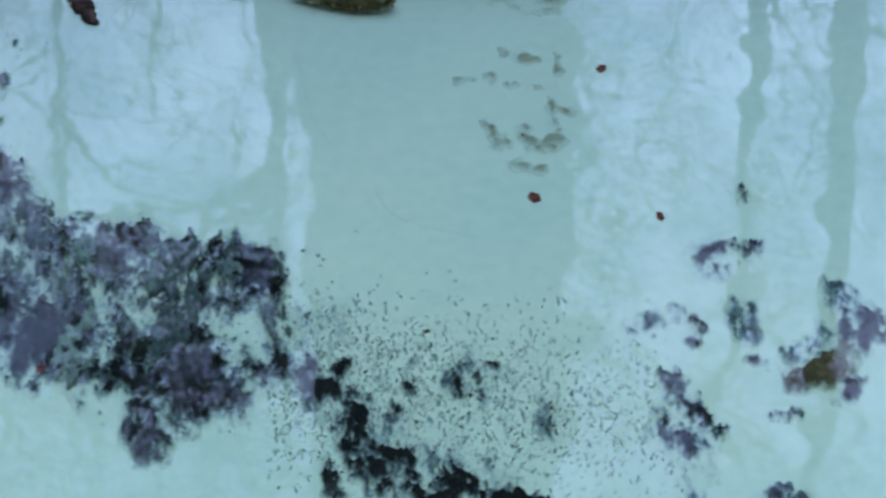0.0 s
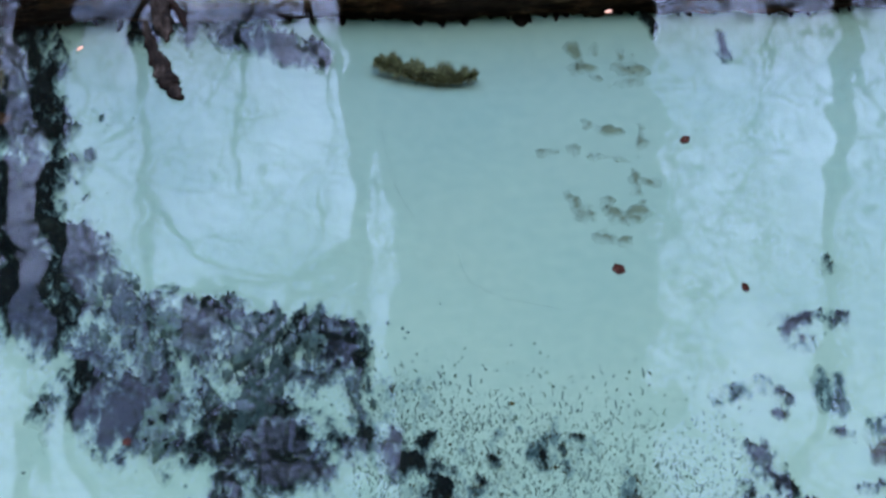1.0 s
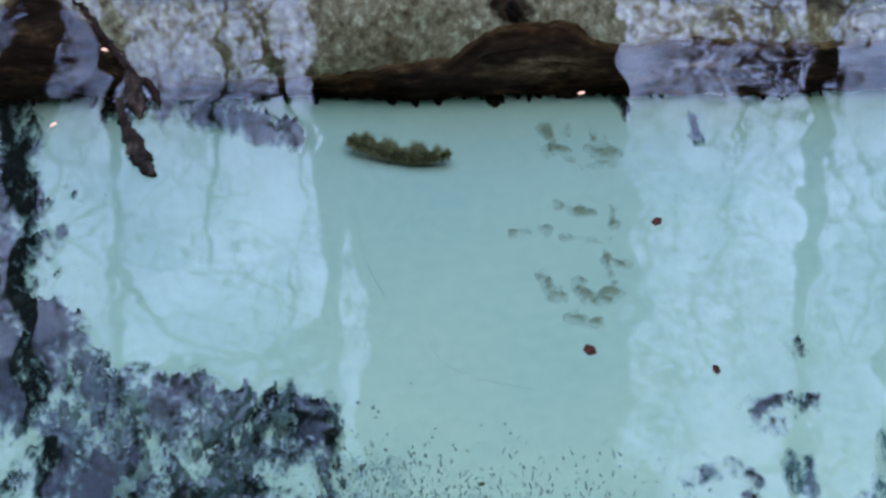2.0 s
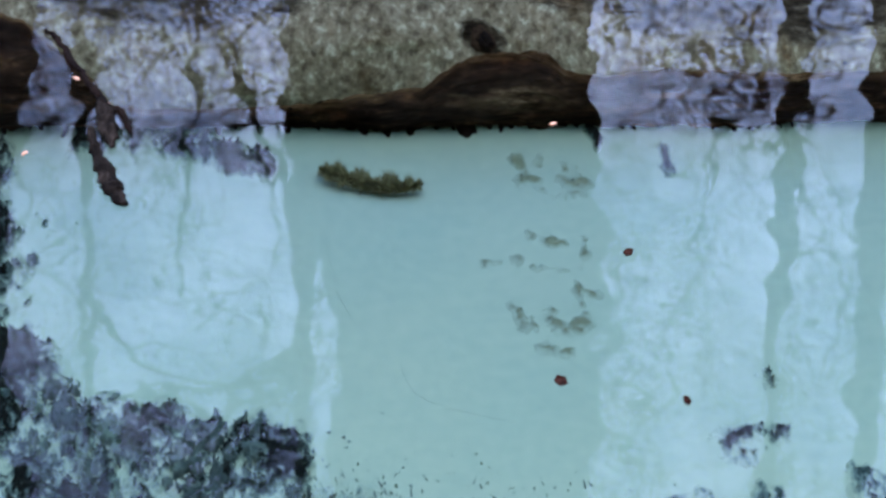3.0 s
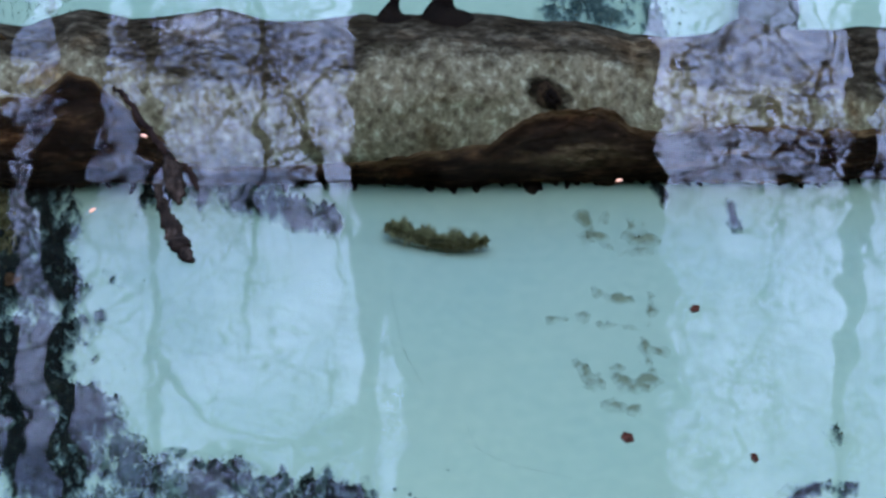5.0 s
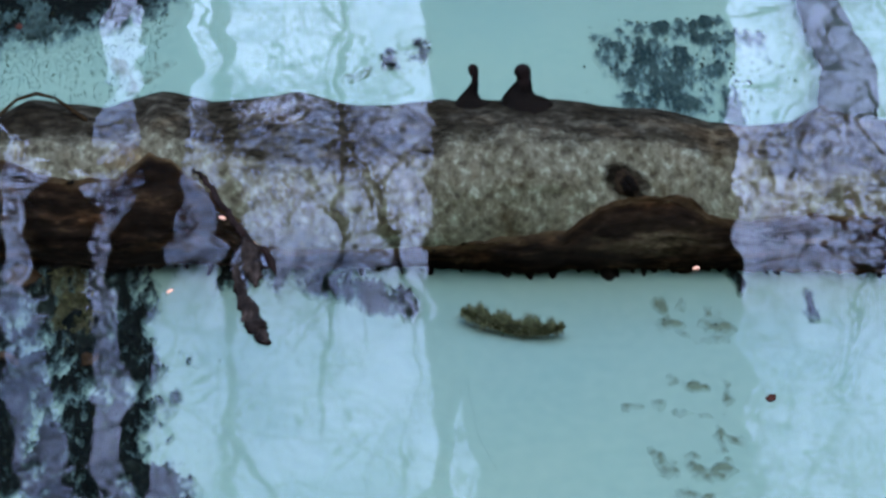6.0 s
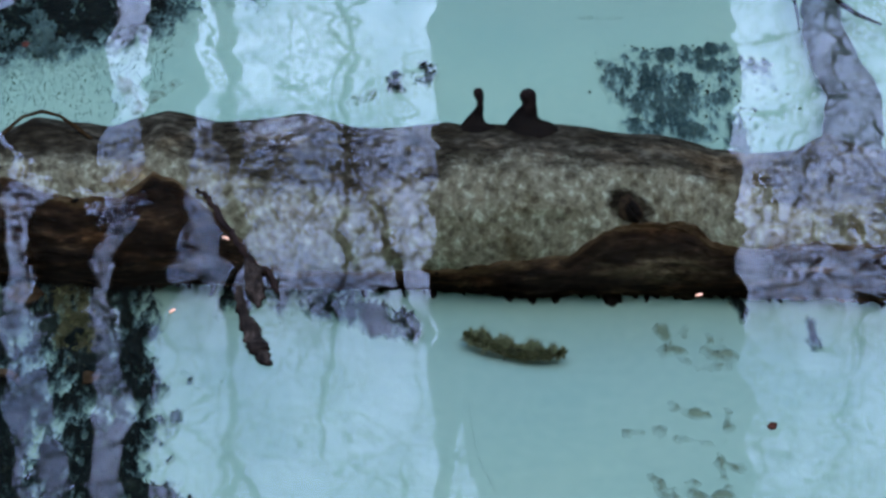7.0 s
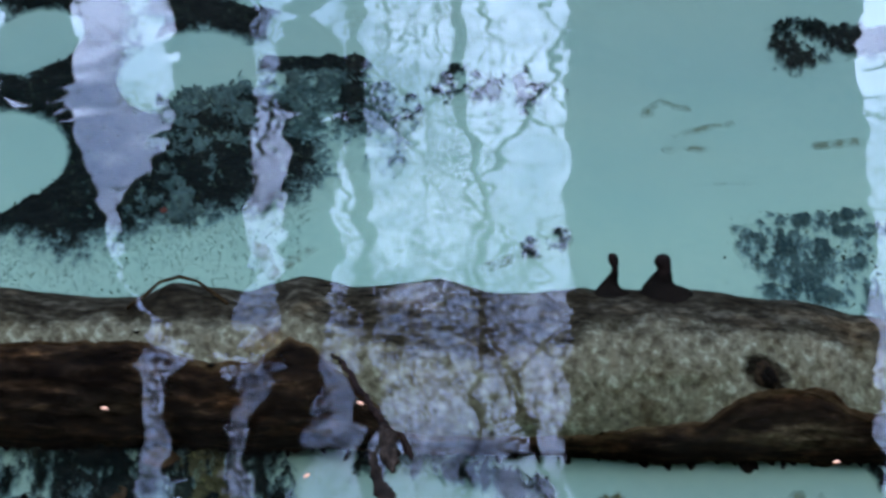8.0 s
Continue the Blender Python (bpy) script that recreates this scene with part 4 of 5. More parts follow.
def build_wisps():
    """Faint olive wisps of algae lying on the silt in two loose patches and a few single lines."""
    near = [(0.420, 3.877, 0.432, 3.860, 0.010), (0.426, 3.837, 0.451, 3.830, 0.010), (0.494, 3.835, 0.509, 3.812, 0.011), (0.509, 3.812, 0.535, 3.822, 0.011), (0.387, 3.439, 0.391, 3.394, 0.009), (0.442, 3.405, 0.468, 3.392, 0.010),
            (0.468, 3.392, 0.497, 3.407, 0.010), (0.419, 3.677, 0.425, 3.661, 0.007), (0.443, 3.652, 0.461, 3.641, 0.007), (0.461, 3.641, 0.485, 3.632, 0.007), (0.496, 3.511, 0.498, 3.454, 0.007)]
    faint = [(0.441, 3.869, 0.458, 3.869, 0.010), (0.453, 3.805, 0.476, 3.777, 0.012), (0.476, 3.777, 0.519, 3.790, 0.012), (0.504, 3.858, 0.530, 3.848, 0.012), (0.371, 3.586, 0.394, 3.584, 0.009), (0.335, 3.582, 0.371, 3.586, 0.008),
            (0.425, 3.563, 0.466, 3.560, 0.008), (0.466, 3.560, 0.489, 3.549, 0.008), (0.489, 3.549, 0.496, 3.511, 0.008), (0.407, 3.422, 0.410, 3.402, 0.009), (0.434, 3.456, 0.451, 3.443, 0.009), (0.411, 3.344, 0.443, 3.334, 0.010),
            (0.443, 3.334, 0.464, 3.327, 0.010), (0.520, 3.653, 0.513, 3.560, 0.010), (0.492, 3.399, 0.504, 3.438, 0.008), (0.376, 3.458, 0.381, 3.410, 0.008), (0.509, 3.486, 0.533, 3.469, 0.010)]
    far = [(0.148, 5.498, 0.183, 5.576, 0.012), (0.183, 5.576, 0.299, 5.502, 0.012), (0.221, 5.394, 0.351, 5.458, 0.012), (0.199, 5.32, 0.292, 5.317, 0.012), (0.326, 5.159, 0.39, 5.15, 0.014)]
    for strokes, bias, fringe in ((near, -0.70, 20), (faint, -0.92, 0), (far, -0.92, 0)):
        wider = [(*row[:4], row[4] * 3) for row in strokes]
        weed_mat("algae_strand", "faint yellowish algae wisps scattered on silt", wider, material=STRAND, comb=1.0, seed=70, grit=1.5, bias=bias, cap=1, fine=0.9, fine_scale=60, scale=30, thick=0.0, cell=0.0035, tufts=0, fringe=fringe, category="algae")
    for line in ((0.554, 5.346, 0.655, 5.363, 0.014), (-0.207, 4.744, -0.153, 4.783, 0.014), (-0.714, 4.827, -0.671, 4.70, 0.016), (-0.642, 4.75, -0.592, 4.825, 0.014)):
        weed_mat("algae_strand", "faint olive algae line on silt", [line], material=STRAND, seed=75, grit=1.5, bias=-0.16, cap=0.16, fine=1.0, fine_scale=60, scale=30, thick=0.0, cell=0.0035, tufts=0, category="algae")


build_wisps()


def groove_line(points, seed):
    """A thin half-buried tube, added to draw a faint groove line in the silt."""
    rnd = random.Random(seed)
    path, verts, faces = [], [], []
    for (ax, ay), (bx, by) in zip(points, points[1:]):
        for k in range(10):
            x, y = ax + (bx - ax) * k / 10 + rnd.gauss(0, 0.0015), ay + (by - ay) * k / 10 + rnd.gauss(0, 0.003)
            path.append((x, y, float(bed_height(np.float64(x), np.float64(y)))))
    tube(verts, faces, path, [rnd.uniform(0.0004, 0.0009) for _ in path], 5)
    return tagged(link_mesh("groove_tube", verts, faces, GROOVE), "thin grey tube half buried as a groove line in silt", "root", group="rootlets")


groove_line([(0.051, 3.67), (0.058, 3.58), (0.069, 3.503), (0.101, 3.407)], 1)
groove_line([(0.172, 3.313), (0.180, 3.26), (0.197, 3.223), (0.252, 3.186), (0.36, 3.15)], 2)


def build_stick():
    root = tagged(new("mossy_stick"), "short stick furred with yellow-green moss above the silt", "stick")
    path = [(0.040, 3.838, -0.330), (0.052, 3.832, -0.332), (0.072, 3.822, -0.335), (0.096, 3.812, -0.338), (0.126, 3.802, -0.341), (0.158, 3.796, -0.343), (0.192, 3.792, -0.343), (0.222, 3.797, -0.340), (0.234, 3.800, -0.337)]
    girth = [0.002, 0.008, 0.011, 0.010, 0.012, 0.011, 0.009, 0.005, 0.0015]
    verts, faces = [], []
    tube(verts, faces, path, girth, 10, 0.2)
    link_mesh("stem", verts, faces, OLIVE, root, "dark olive underside")
    rnd, bv, bf = random.Random(4), [], []
    for _ in range(2600):
        k = rnd.random() * 7.5
        i, t = int(k), k - int(k)
        thick = girth[i] * (1 - t) + girth[i + 1] * t
        lump = 0.7 + 0.6 * value_noise(np.float64(k * 2.3), np.float64(0.4), 6)
        around = rnd.uniform(-0.25, 1.25) * math.pi
        out = Vector((rnd.gauss(0, 0.25), -math.cos(around), math.sin(around)))
        p = Vector(path[i]).lerp(Vector(path[i + 1]), t) + out * thick * 0.85
        d = (out + Vector((rnd.gauss(0, 0.5), rnd.gauss(0, 0.3), rnd.gauss(0.15, 0.4)))).normalized() * (0.003 + 0.011 * rnd.random() ** 2.5) * float(lump)
        if k < 2.8 and rnd.random() < 0.10:
            d = Vector((rnd.gauss(-0.1, 0.3), -0.9, -0.45)) * rnd.uniform(0.008, 0.020)
        s = Vector((rnd.uniform(0.0008, 0.0017), rnd.gauss(0, 0.0006), 0))
        n = len(bv)
        bv.extend([p - s, p + s, p + d])
        bf.append((n, n + 1, n + 2))
    for _ in range(1500):
        k = 1.0 + rnd.random() * 5.6
        i, t = int(k), k - int(k)
        lump = 0.25 + abs(math.sin(k * 2.0 + 0.4)) ** 1.5
        p = Vector(path[i]).lerp(Vector(path[i + 1]), t) + Vector((0, rnd.gauss(0.004, 0.004), girth[i] * 0.7))
        d = Vector((rnd.gauss(0, 0.25), rnd.gauss(0.35, 0.25), 1)) * (0.004 + 0.020 * rnd.random() ** 1.4) * lump
        s = Vector((rnd.uniform(0.0007, 0.0014), 0, 0))
        n = len(bv)
        bv.extend([p - s, p + s, p + d])
        bf.append((n, n + 1, n + 2))
    link_mesh("moss_fur", bv, bf, FUR, root, "yellow-green moss hairs")


build_stick()


def build_twig():
    root = tagged(new("broken_twig"), "dark brown broken twig floating at the surface", "twig")
    rnd = random.Random(3)

    def gnarled(rows, steps, flat, sides=9):
        """A crooked flattened piece along rows of x, y, radius, floating at the surface."""
        pts, rad, verts, faces = [], [], [], []
        for (ax, ay, ar), (bx, by, br) in zip(rows, rows[1:]):
            for k in range(steps):
                t = k / steps
                pts.append(Vector((ax + (bx - ax) * t + rnd.gauss(0, 0.0016), ay + (by - ay) * t + rnd.gauss(0, 0.002), 0)))
                rad.append((ar + (br - ar) * t) * rnd.uniform(0.8, 1.2))
        pts.append(Vector((*rows[-1][:2], 0)))
        rad.append(rows[-1][2])
        tube(verts, faces, pts, rad, sides, 0.12)
        verts = [(v.x, v.y, 0.005 + v.z * flat + rnd.gauss(0, 0.0008)) for v in verts]
        return verts, faces

    link_mesh("stem", *gnarled([(-0.443, 3.80, 0.004), (-0.421, 3.774, 0.005), (-0.385, 3.691, 0.006), (-0.361, 3.644, 0.005), (-0.337, 3.584, 0.006)], 5, 0.8), TWIG, root)
    link_mesh("bark_chunk", *gnarled([(-0.338, 3.592, 0.007), (-0.325, 3.555, 0.015), (-0.318, 3.505, 0.018), (-0.311, 3.463, 0.013), (-0.306, 3.436, 0.005)], 5, 0.35), WETBARK, root, "dark brown peeling chunk")
    link_mesh("tip", *gnarled([(-0.348, 3.50, 0.006), (-0.338, 3.45, 0.009), (-0.327, 3.412, 0.012), (-0.315, 3.37, 0.019), (-0.303, 3.330, 0.018), (-0.290, 3.297, 0.014), (-0.282, 3.276, 0.010)], 5, 0.3), WETBARK, root, "grey-brown broken end")
    link_mesh("side_shoot", *gnarled([(-0.330, 3.57, 0.005), (-0.298, 3.545, 0.005), (-0.283, 3.505, 0.006), (-0.279, 3.478, 0.003)], 4, 0.7), TWIG, root)


build_twig()


def build_husk(x, y, size, seed):
    """A small open seed husk: a cupped shell of four lobes."""
    rnd = random.Random(seed)
    verts, faces = [], []
    rings, seg = 4, 16
    for layer in (1.0, 0.82):
        for j in range(rings + 1):
            a = j / rings * 1.5
            for k in range(seg):
                w = 2 * math.pi * k / seg
                r = size * layer * math.sin(a) * (1 + 0.13 * math.cos(5 * w + seed) * j / rings)
                verts.append((r * math.cos(w), r * math.sin(w) * 1.15, size * (0.35 - 0.7 * layer * math.cos(a))))
        o = len(verts) - (rings + 1) * seg
        for j in range(rings):
            for k in range(seg):
                q = (o + j * seg + k, o + j * seg + (k + 1) % seg, o + (j + 1) * seg + (k + 1) % seg, o + (j + 1) * seg + k)
                faces.append(q if layer == 1.0 else q[::-1])
    n = (rings + 1) * seg
    for k in range(seg):
        faces.append((rings * seg + k, rings * seg + (k + 1) % seg, n + rings * seg + (k + 1) % seg, n + rings * seg + k))
    ob = link_mesh("seed_husk", verts, faces, HUSK)
    ob.matrix_world = pose(x, y, 0.002, rnd.uniform(-25, 25), rnd.uniform(-25, 25), rnd.uniform(0, 360))
    return tagged(ob, "red-brown seed husk floating on the water", "seed husk", group="floating husks")


for hx, hy, hs, hk in [(0.384, 2.826, 0.0095, 1), (0.566, 2.778, 0.0070, 2), (0.520, 3.137, 0.0078, 3), (-0.828, 4.328, 0.007, 4), (-0.322, 2.488, 0.006, 5)]:
    build_husk(hx, hy, hs, hk)


def build_scale(x, y, turn):
    """A tiny curled bud scale."""
    verts, faces = [], []
    for j in range(5):
        for k in range(5):
            u, v = j / 4 - 0.5, k / 4 - 0.5
            w = 1 - 2.2 * u * u
            verts.append((u * 0.013, v * 0.007 * w, 0.004 - 0.010 * (v * v + u * u * 0.6)))
    for j in range(4):
        for k in range(4):
            faces.append((j * 5 + k, (j + 1) * 5 + k, (j + 1) * 5 + k + 1, j * 5 + k + 1))
    ob = link_mesh("bud_scale", verts, faces, SCALE)
    so = ob.modifiers.new("thickness", "SOLIDIFY")
    so.thickness = 0.0012
    ob.matrix_world = pose(x, y, 0.001, 0, 0, turn)
    return tagged(ob, "tiny orange bud scale floating on the water", "bud scale", group="floating bud scales")


for sx, sy, st in [(0.432, 3.499, 20), (-0.32, 3.568, 80), (-0.379, 3.649, -30), (-0.45, 3.426, 50), (-0.823, 3.616, 0)]:
    build_scale(sx, sy, st)

for scrap in ((0.554, 3.948, 0.574, 3.929, 0.010), (0.570, 3.915, 0.570, 3.908, 0.005), (0.70, 3.90, 0.705, 3.87, 0.016)):
    weed_mat("weed_scrap", "small dark weed tip beside the log", [(*scrap[:4], scrap[4] * 1.4)], seed=83, grit=1.4, bias=-0.5, fine=1.2, cap=1, thick=0.02, tufts=10, tuft_size=0.006, cell=0.003, fringe=40)


def dead_leaf(x, y, z, length, turn, tip):
    """A curled ovate leaf with a raised midrib."""
    verts, faces = [], []
    rows, cols = 12, 8
    for j in range(rows + 1):
        u = j / rows
        half = length * 0.34 * math.sin(math.pi * min(1, u * 0.97 + 0.02)) ** 0.75
        for k in range(cols + 1):
            v = k / cols * 2 - 1
            verts.append(((u - 0.5) * length, half * v * (1 + 0.08 * math.sin(j * 2.3)), length * (0.16 * v * v + 0.10 * math.sin(u * 3 + v) - 0.02 * (1 - abs(v)))))
    for j in range(rows):
        for k in range(cols):
            a = j * (cols + 1) + k
            faces.append((a, a + cols + 1, a + cols + 2, a + 1))
    ob = link_mesh("dead_leaf", verts, faces, LEAF)
    ob.modifiers.new("thickness", "SOLIDIFY").thickness = 0.0012
    ob.matrix_world = pose(x, y, z, tip, 8, turn)
    return tagged(ob, "brown dead leaf lying on dark weed", "leaf", group="dead leaves")


for lx, ly, lz, ll, lt, lp in ((-0.79, 3.91, -0.31, 0.07, 20, 22), (-0.85, 3.80, -0.32, 0.05, 100, -25), (-0.79, 3.66, -0.32, 0.06, 150, 24), (-0.64, 3.68, -0.33, 0.04, 60, 18)):
    dead_leaf(lx, ly, lz, ll, lt, lp)


# ---- trees on the far bank, seen in the water ----
def bough(verts, faces, p, d, length, radius, depth, rnd, droop=0.05):
    """A crooked bare branch that forks into finer ones."""
    steps = max(4, int(length / 0.13))
    pts, rad = [Vector(p)], [radius]
    d = Vector(d).normalized()
    forks = []
    for k in range(steps):
        d = (d + Vector((rnd.gauss(0, 0.34), rnd.gauss(0, 0.25), rnd.gauss(0.02, 0.28)))).normalized()
        pts.append(pts[-1] + d * length / steps)
        rad.append(max(radius * (1 - 0.65 * (k + 1) / steps), 0.0032))
        if depth > 0 and k > 0 and rnd.random() < 0.42:
            forks.append((pts[-1].copy(), d.copy(), rad[-1], 1 - k / steps))
    tube(verts, faces, pts, rad, 6 if radius > 0.015 else 3)
    for q, e, r, rest in forks:
        side = (e + Vector((rnd.gauss(0, 0.8), rnd.gauss(0, 0.8), rnd.gauss(0.15, 0.5)))).normalized()
        bough(verts, faces, q, side, length * rnd.uniform(0.35, 0.65) * (0.4 + 0.6 * rest), max(r * 0.62, 0.0036), depth - 1, rnd)


def bare_tree(name, label, stem, seed, boughs=10, first=0.35, reach=1.6, thick=0.04, depth=2, sides=12, also=(), more=()):
    """A leafless tree: stem is a few rows of x, y, z, radius."""
    rnd = random.Random(seed)
    base = Vector(stem[0][:3])
    root = new(name)
    root.location = base
    tagged(root, label, "tree", group="bare trees on the bank")
    zs = np.linspace(stem[0][2], stem[-1][2], max(24, int((stem[-1][2] - stem[0][2]) / 0.15)))
    col = [[s[c] for s in stem] for c in range(4)]
    pts = []
    rad = []
    for z in zs:
        x, y, r = (float(np.interp(z, col[2], col[c])) for c in (0, 1, 3))
        wob = 0.25 * r if r > 0.03 else 0.12
        pts.append(Vector((x + wob * float(fbm(np.float64(z), np.float64(seed), 1.7, seed)), y, z)) - base)
        rad.append(r * (1 + 0.12 * float(fbm(np.float64(z), np.float64(seed + 5), 3.0, seed))))
    verts, faces = [], []
    tube(verts, faces, pts, rad, sides)
    link_mesh("trunk", verts, faces, TRUNK, root)
    for rows in also:
        verts, faces = [], []
        tube(verts, faces, [Vector(r[:3]) - base for r in rows], [r[3] for r in rows], 9)
        link_mesh("limb", verts, faces, TRUNK, root)
    verts, faces = [], []
    for k in range(boughs):
        i = int(len(pts) * (first + (1 - first) * rnd.random() ** 0.8)) - 1
        w = rnd.uniform(0, 2 * math.pi)
        d = Vector((math.cos(w), math.sin(w) * 0.8, rnd.uniform(0.0, 0.9)))
        ln = reach * rnd.uniform(0.6, 1.3)
        bough(verts, faces, pts[i] + d * rad[i] * 0.5, d, ln, min(thick * rnd.uniform(0.5, 1.2), rad[i] * 0.8), depth, rnd)
    for p, d, ln, r in more:
        bough(verts, faces, Vector(p) - base, d, ln, r, depth, rnd)
    link_mesh("crown", verts, faces, TRUNK, root, "leafless branches")
    return root


bare_tree("old_tree", "huge old leafless tree with dark furrowed bark", [
    (0.50, 9.0, 0.0, 0.72), (0.51, 9.0, 1.0, 0.60), (0.52, 9.0, 1.84, 0.575), (0.56, 9.0, 2.4, 0.605), (0.62, 9.0, 3.7, 0.665), (0.72, 9.0, 4.3, 0.655), (0.765, 9.0, 4.8, 0.625), (0.84, 9.0, 6.6, 0.69), (0.9, 9.05, 9.0, 0.55), (1.0, 9.1, 13.0, 0.3)],
    1, boughs=10, first=0.75, reach=3.0, thick=0.12, depth=2, sides=28, also=[[(0.10, 8.8, 3.7, 0.12), (0.03, 8.85, 4.2, 0.065), (0.02, 8.9, 4.8, 0.044), (0.03, 8.95, 5.3, 0.040), (0.03, 9.0, 6.6, 0.024), (-0.05, 9.0, 7.6, 0.012)]],
    more=[((0.0, 8.95, 5.6), (-1, 0, -0.1), 1.5, 0.034), ((0.02, 9.0, 6.2), (-1, 0, -0.35), 1.6, 0.030), ((0.0, 8.92, 5.0), (-1, 0, 0.45), 1.6, 0.030),
          ((0.05, 9.0, 4.9), (-1, 0.1, 0.35), 2.4, 0.022), ((0.05, 9.0, 5.4), (-1, 0.0, 0.1), 2.2, 0.018), ((0.1, 9.0, 6.0), (-1, 0.2, 0.3), 2.6, 0.022), ((0.2, 9.0, 6.6), (-1, 0.1, -0.1), 2.4, 0.018), ((0.2, 9.0, 7.2), (-1, 0.1, -0.25), 2.4, 0.02),
          ((0.05, 9.0, 5.2), (-1, 0.0, 0.5), 2.0, 0.010), ((0.1, 9.0, 5.7), (-1, 0.1, 0.2), 2.2, 0.010), ((0.15, 9.0, 6.3), (-1, 0.0, 0.0), 2.2, 0.011), ((0.2, 9.0, 6.9), (-1, 0.0, -0.3), 2.2, 0.011), ((0.2, 9.0, 7.5), (-1, 0.1, -0.4), 2.4, 0.012),
          ((0.2, 9.0, 6.5), (-1, 0.0, 0.25), 2.4, 0.012), ((1.2, 9.0, 3.4), (1, 0.1, 0.3), 2.0, 0.013), ((1.3, 9.0, 4.4), (1, 0.1, 0.1), 2.2, 0.018), ((1.3, 9.0, 5.2), (1, 0.1, 0.3), 2.2, 0.020), ((1.4, 9.0, 6.0), (1, 0.0, 0.1), 2.2, 0.018), ((1.4, 9.0, 6.8), (1, 0.1, -0.1), 2.2, 0.02),
          ((1.1, 9.0, 2.5), (1, 0.1, 0.1), 1.6, 0.011), ((1.1, 9.0, 1.9), (1, 0.2, 0.15), 1.6, 0.010), ((0.0, 9.0, 2.6), (-1, 0.1, 0.2), 1.0, 0.008), ((0.0, 9.0, 3.5), (-1, 0.1, 0.2), 1.2, 0.009),
          ((1.30, 9.0, 3.7), (1, 0, -0.25), 2.0, 0.010), ((1.25, 9.0, 2.2), (1, 0, 0.55), 1.8, 0.008), ((1.22, 9.0, 2.9), (1, 0, 0.2), 2.0, 0.009), ((0.05, 9.0, 3.1), (-1, 0, 0.1), 1.3, 0.008), ((0.05, 9.0, 2.2), (-1, 0, 0.3), 1.3, 0.008)])
bare_tree("slender_tree", "slender dark leafless tree on the bank", [(-0.91, 9.0, 0.1, 0.05), (-0.91, 9.0, 2.0, 0.04), (-0.90, 9.0, 3.3, 0.034), (-0.98, 9.0, 6.0, 0.02)], 2, 14, 0.35, 1.0, 0.008, 1)
bare_tree("slender_tree", "leaning dark leafless tree on the bank", [
    (-1.10, 9.1, 0.1, 0.12), (-1.11, 9.1, 1.8, 0.12), (-1.08, 9.1, 2.25, 0.15), (-1.13, 9.1, 2.5, 0.075), (-1.12, 9.1, 2.85, 0.14), (-1.19, 9.1, 3.05, 0.08), (-1.17, 9.1, 3.25, 0.11), (-1.21, 9.1, 3.45, 0.10),
    (-1.32, 9.1, 3.75, 0.13), (-1.36, 9.1, 4.3, 0.06), (-1.42, 9.1, 5.6, 0.055), (-1.5, 9.1, 8.0, 0.03)], 3, 12, 0.45, 1.2, 0.010, 1)
bare_tree("dark_tree", "dark knobbly leafless tree with a swollen trunk", [
    (-1.46, 9.2, 0.1, 0.19), (-1.485, 9.2, 1.75, 0.163), (-1.51, 9.2, 2.1, 0.175), (-1.555, 9.2, 2.45, 0.18), (-1.66, 9.2, 2.64, 0.27), (-1.67, 9.2, 2.85, 0.285), (-1.66, 9.2, 3.05, 0.245), (-1.60, 9.2, 3.36, 0.11),
    (-1.68, 9.2, 3.7, 0.12), (-1.70, 9.2, 3.95, 0.13), (-1.68, 9.2, 5.0, 0.06), (-1.7, 9.2, 8.0, 0.03)], 4, 12, 0.4, 1.2, 0.014)
bare_tree("dark_tree", "thick dark leafless tree leaning over the bank", [
    (-2.30, 9.4, 0.1, 0.22), (-2.26, 9.4, 1.82, 0.155), (-2.30, 9.4, 2.2, 0.150), (-2.29, 9.4, 2.6, 0.17), (-2.24, 9.4, 3.17, 0.22), (-2.16, 9.4, 3.47, 0.25), (-2.27, 9.4, 4.0, 0.29), (-2.15, 9.4, 4.7, 0.10), (-2.2, 9.4, 7.0, 0.05)], 5, 10, 0.5, 1.2, 0.014)
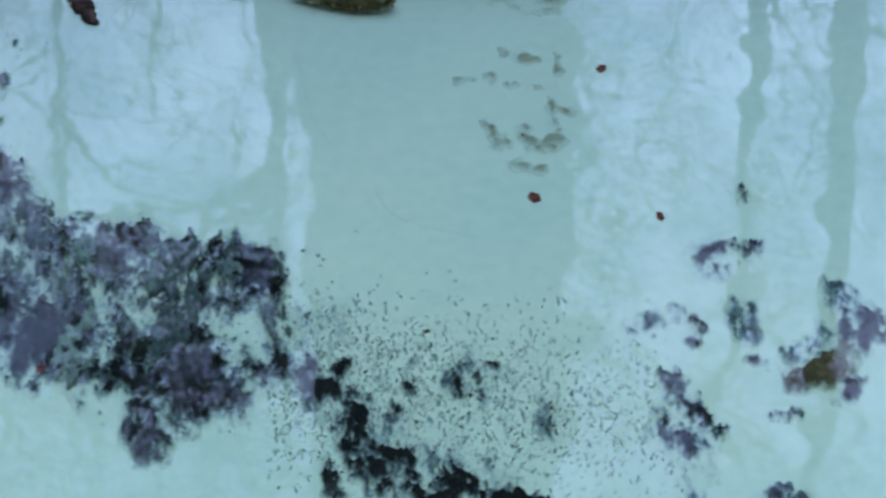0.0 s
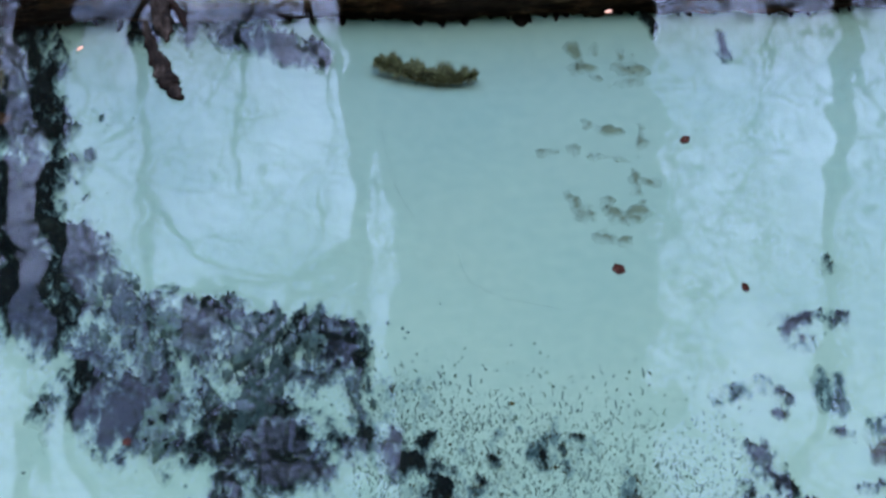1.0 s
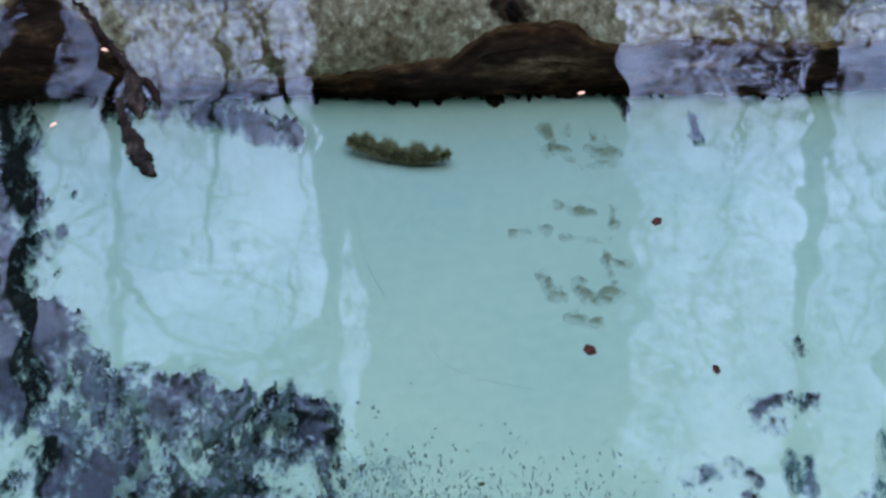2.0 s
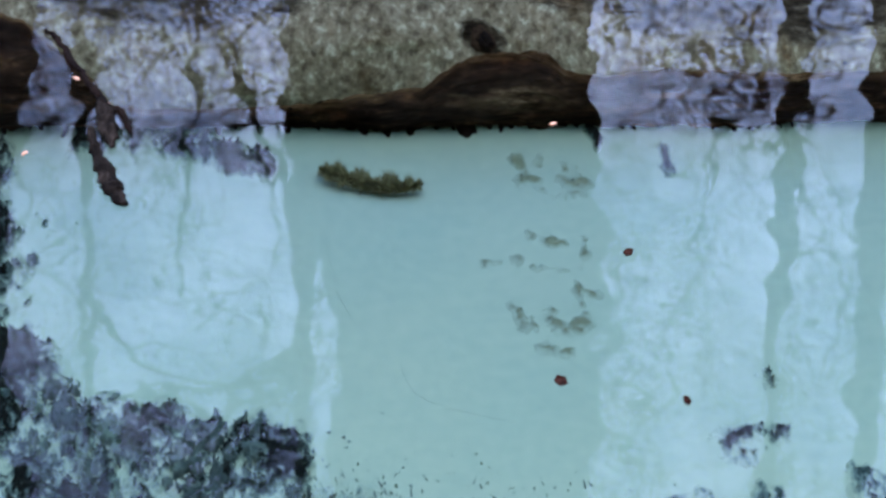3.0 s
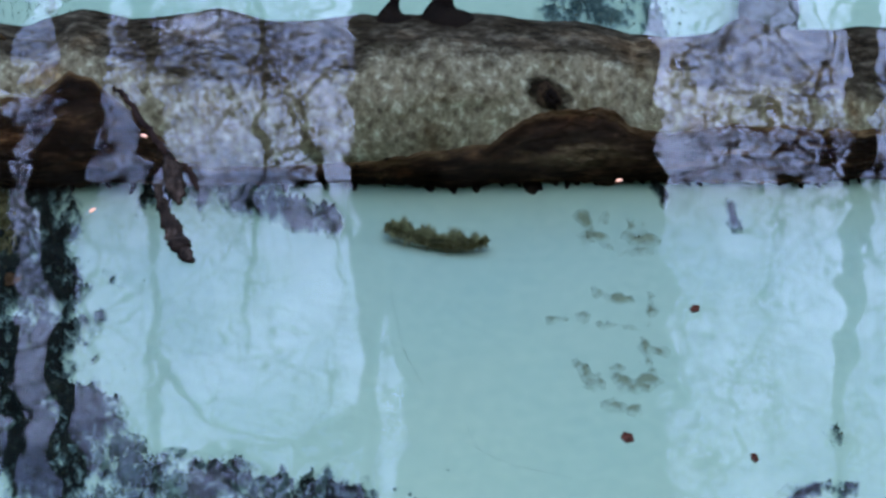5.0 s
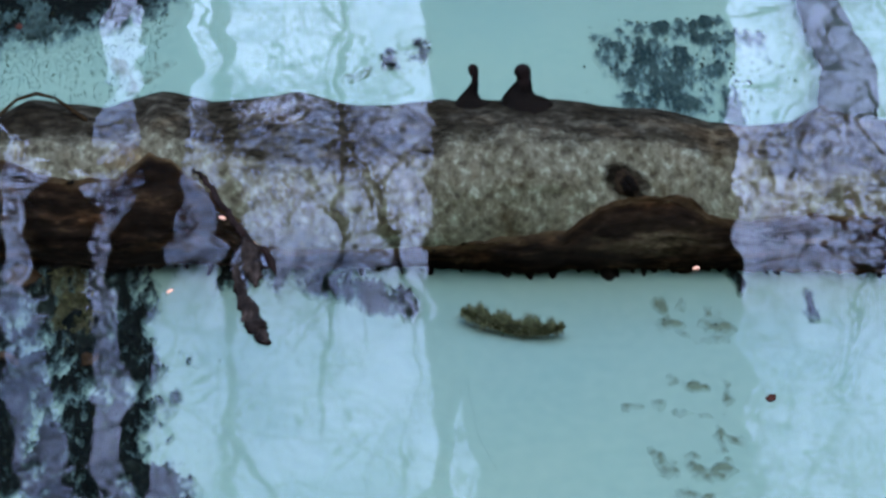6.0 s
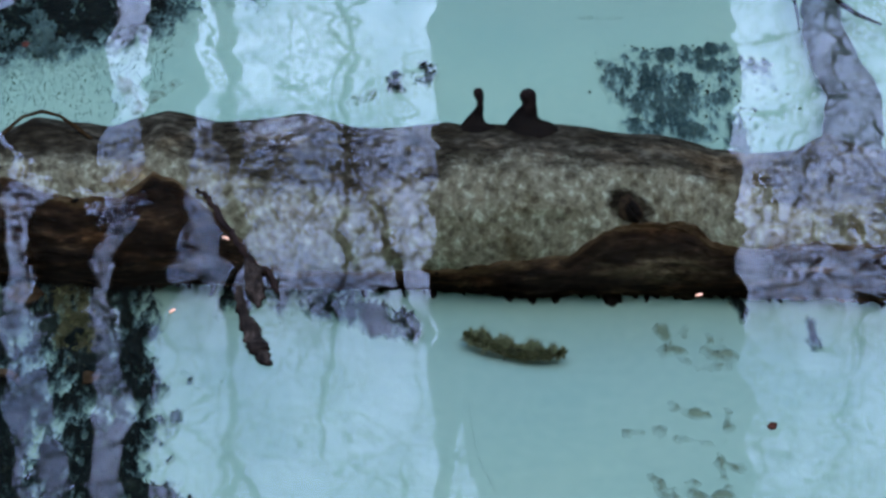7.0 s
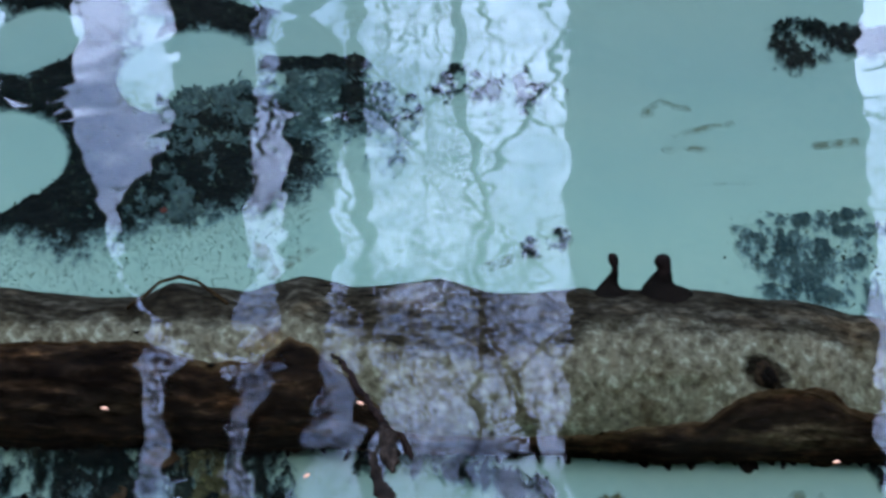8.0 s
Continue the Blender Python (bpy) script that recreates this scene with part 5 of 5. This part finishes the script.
bare_tree("dark_tree", "thick dark leafless tree standing behind others", [(-2.9, 9.5, 0.1, 0.34), (-2.85, 9.5, 1.9, 0.30), (-2.64, 9.5, 3.5, 0.40), (-2.62, 9.5, 4.4, 0.40), (-2.9, 9.5, 5.2, 0.10), (-3.0, 9.5, 8.0, 0.05)], 9, 10, 0.5, 1.2, 0.014)
bare_tree("slender_tree", "thin crooked leafless sapling on the bank", [(-0.52, 8.9, 0.1, 0.034), (-0.48, 8.9, 1.8, 0.028), (-0.45, 8.9, 2.2, 0.022), (-0.39, 8.9, 2.6, 0.017), (-0.44, 8.9, 3.5, 0.014), (-0.55, 8.9, 4.6, 0.01)], 6, 9, 0.4, 0.9, 0.008, 1)
bare_tree("slender_tree", "straight slender leafless tree on the bank", [(2.0, 9.0, 0.1, 0.075), (2.08, 9.0, 2.6, 0.066), (2.12, 9.0, 3.3, 0.060), (2.21, 9.0, 4.5, 0.045), (2.3, 9.0, 7.0, 0.03)], 7, 16, 0.25, 1.2, 0.009, 2)
bare_tree("slender_tree", "straight mid-sized leafless tree on the bank", [(2.44, 9.2, 0.1, 0.10), (2.57, 9.2, 3.3, 0.085), (2.68, 9.2, 4.6, 0.08), (2.79, 9.2, 6.0, 0.07), (2.9, 9.2, 9.0, 0.04)], 8, 18, 0.25, 1.4, 0.009, 2)


def build_wood():
    """The thinner trees farther up the bank."""
    rnd = random.Random(21)
    for k in range(20):
        y = rnd.uniform(10.5, 16)
        x = rnd.uniform(-0.55, 0.75) * y * 0.42
        h, r = rnd.uniform(6, 12), rnd.uniform(0.009, 0.016)
        z = float(bed_height(np.float64(x), np.float64(y))) - 0.05
        bare_tree("far_tree", "thin leafless tree farther up the bank", [(x, y, z, r * 1.4), (x + rnd.gauss(0, 0.7), y, z + h * 0.35, r), (x + rnd.gauss(0, 0.9), y, z + h * 0.65, r * 0.8), (x + rnd.gauss(0, 1.4), y, z + h, 0.006)], 100 + k, 20, 0.34, 1.9, 0.0075, 2, 7)


build_wood()
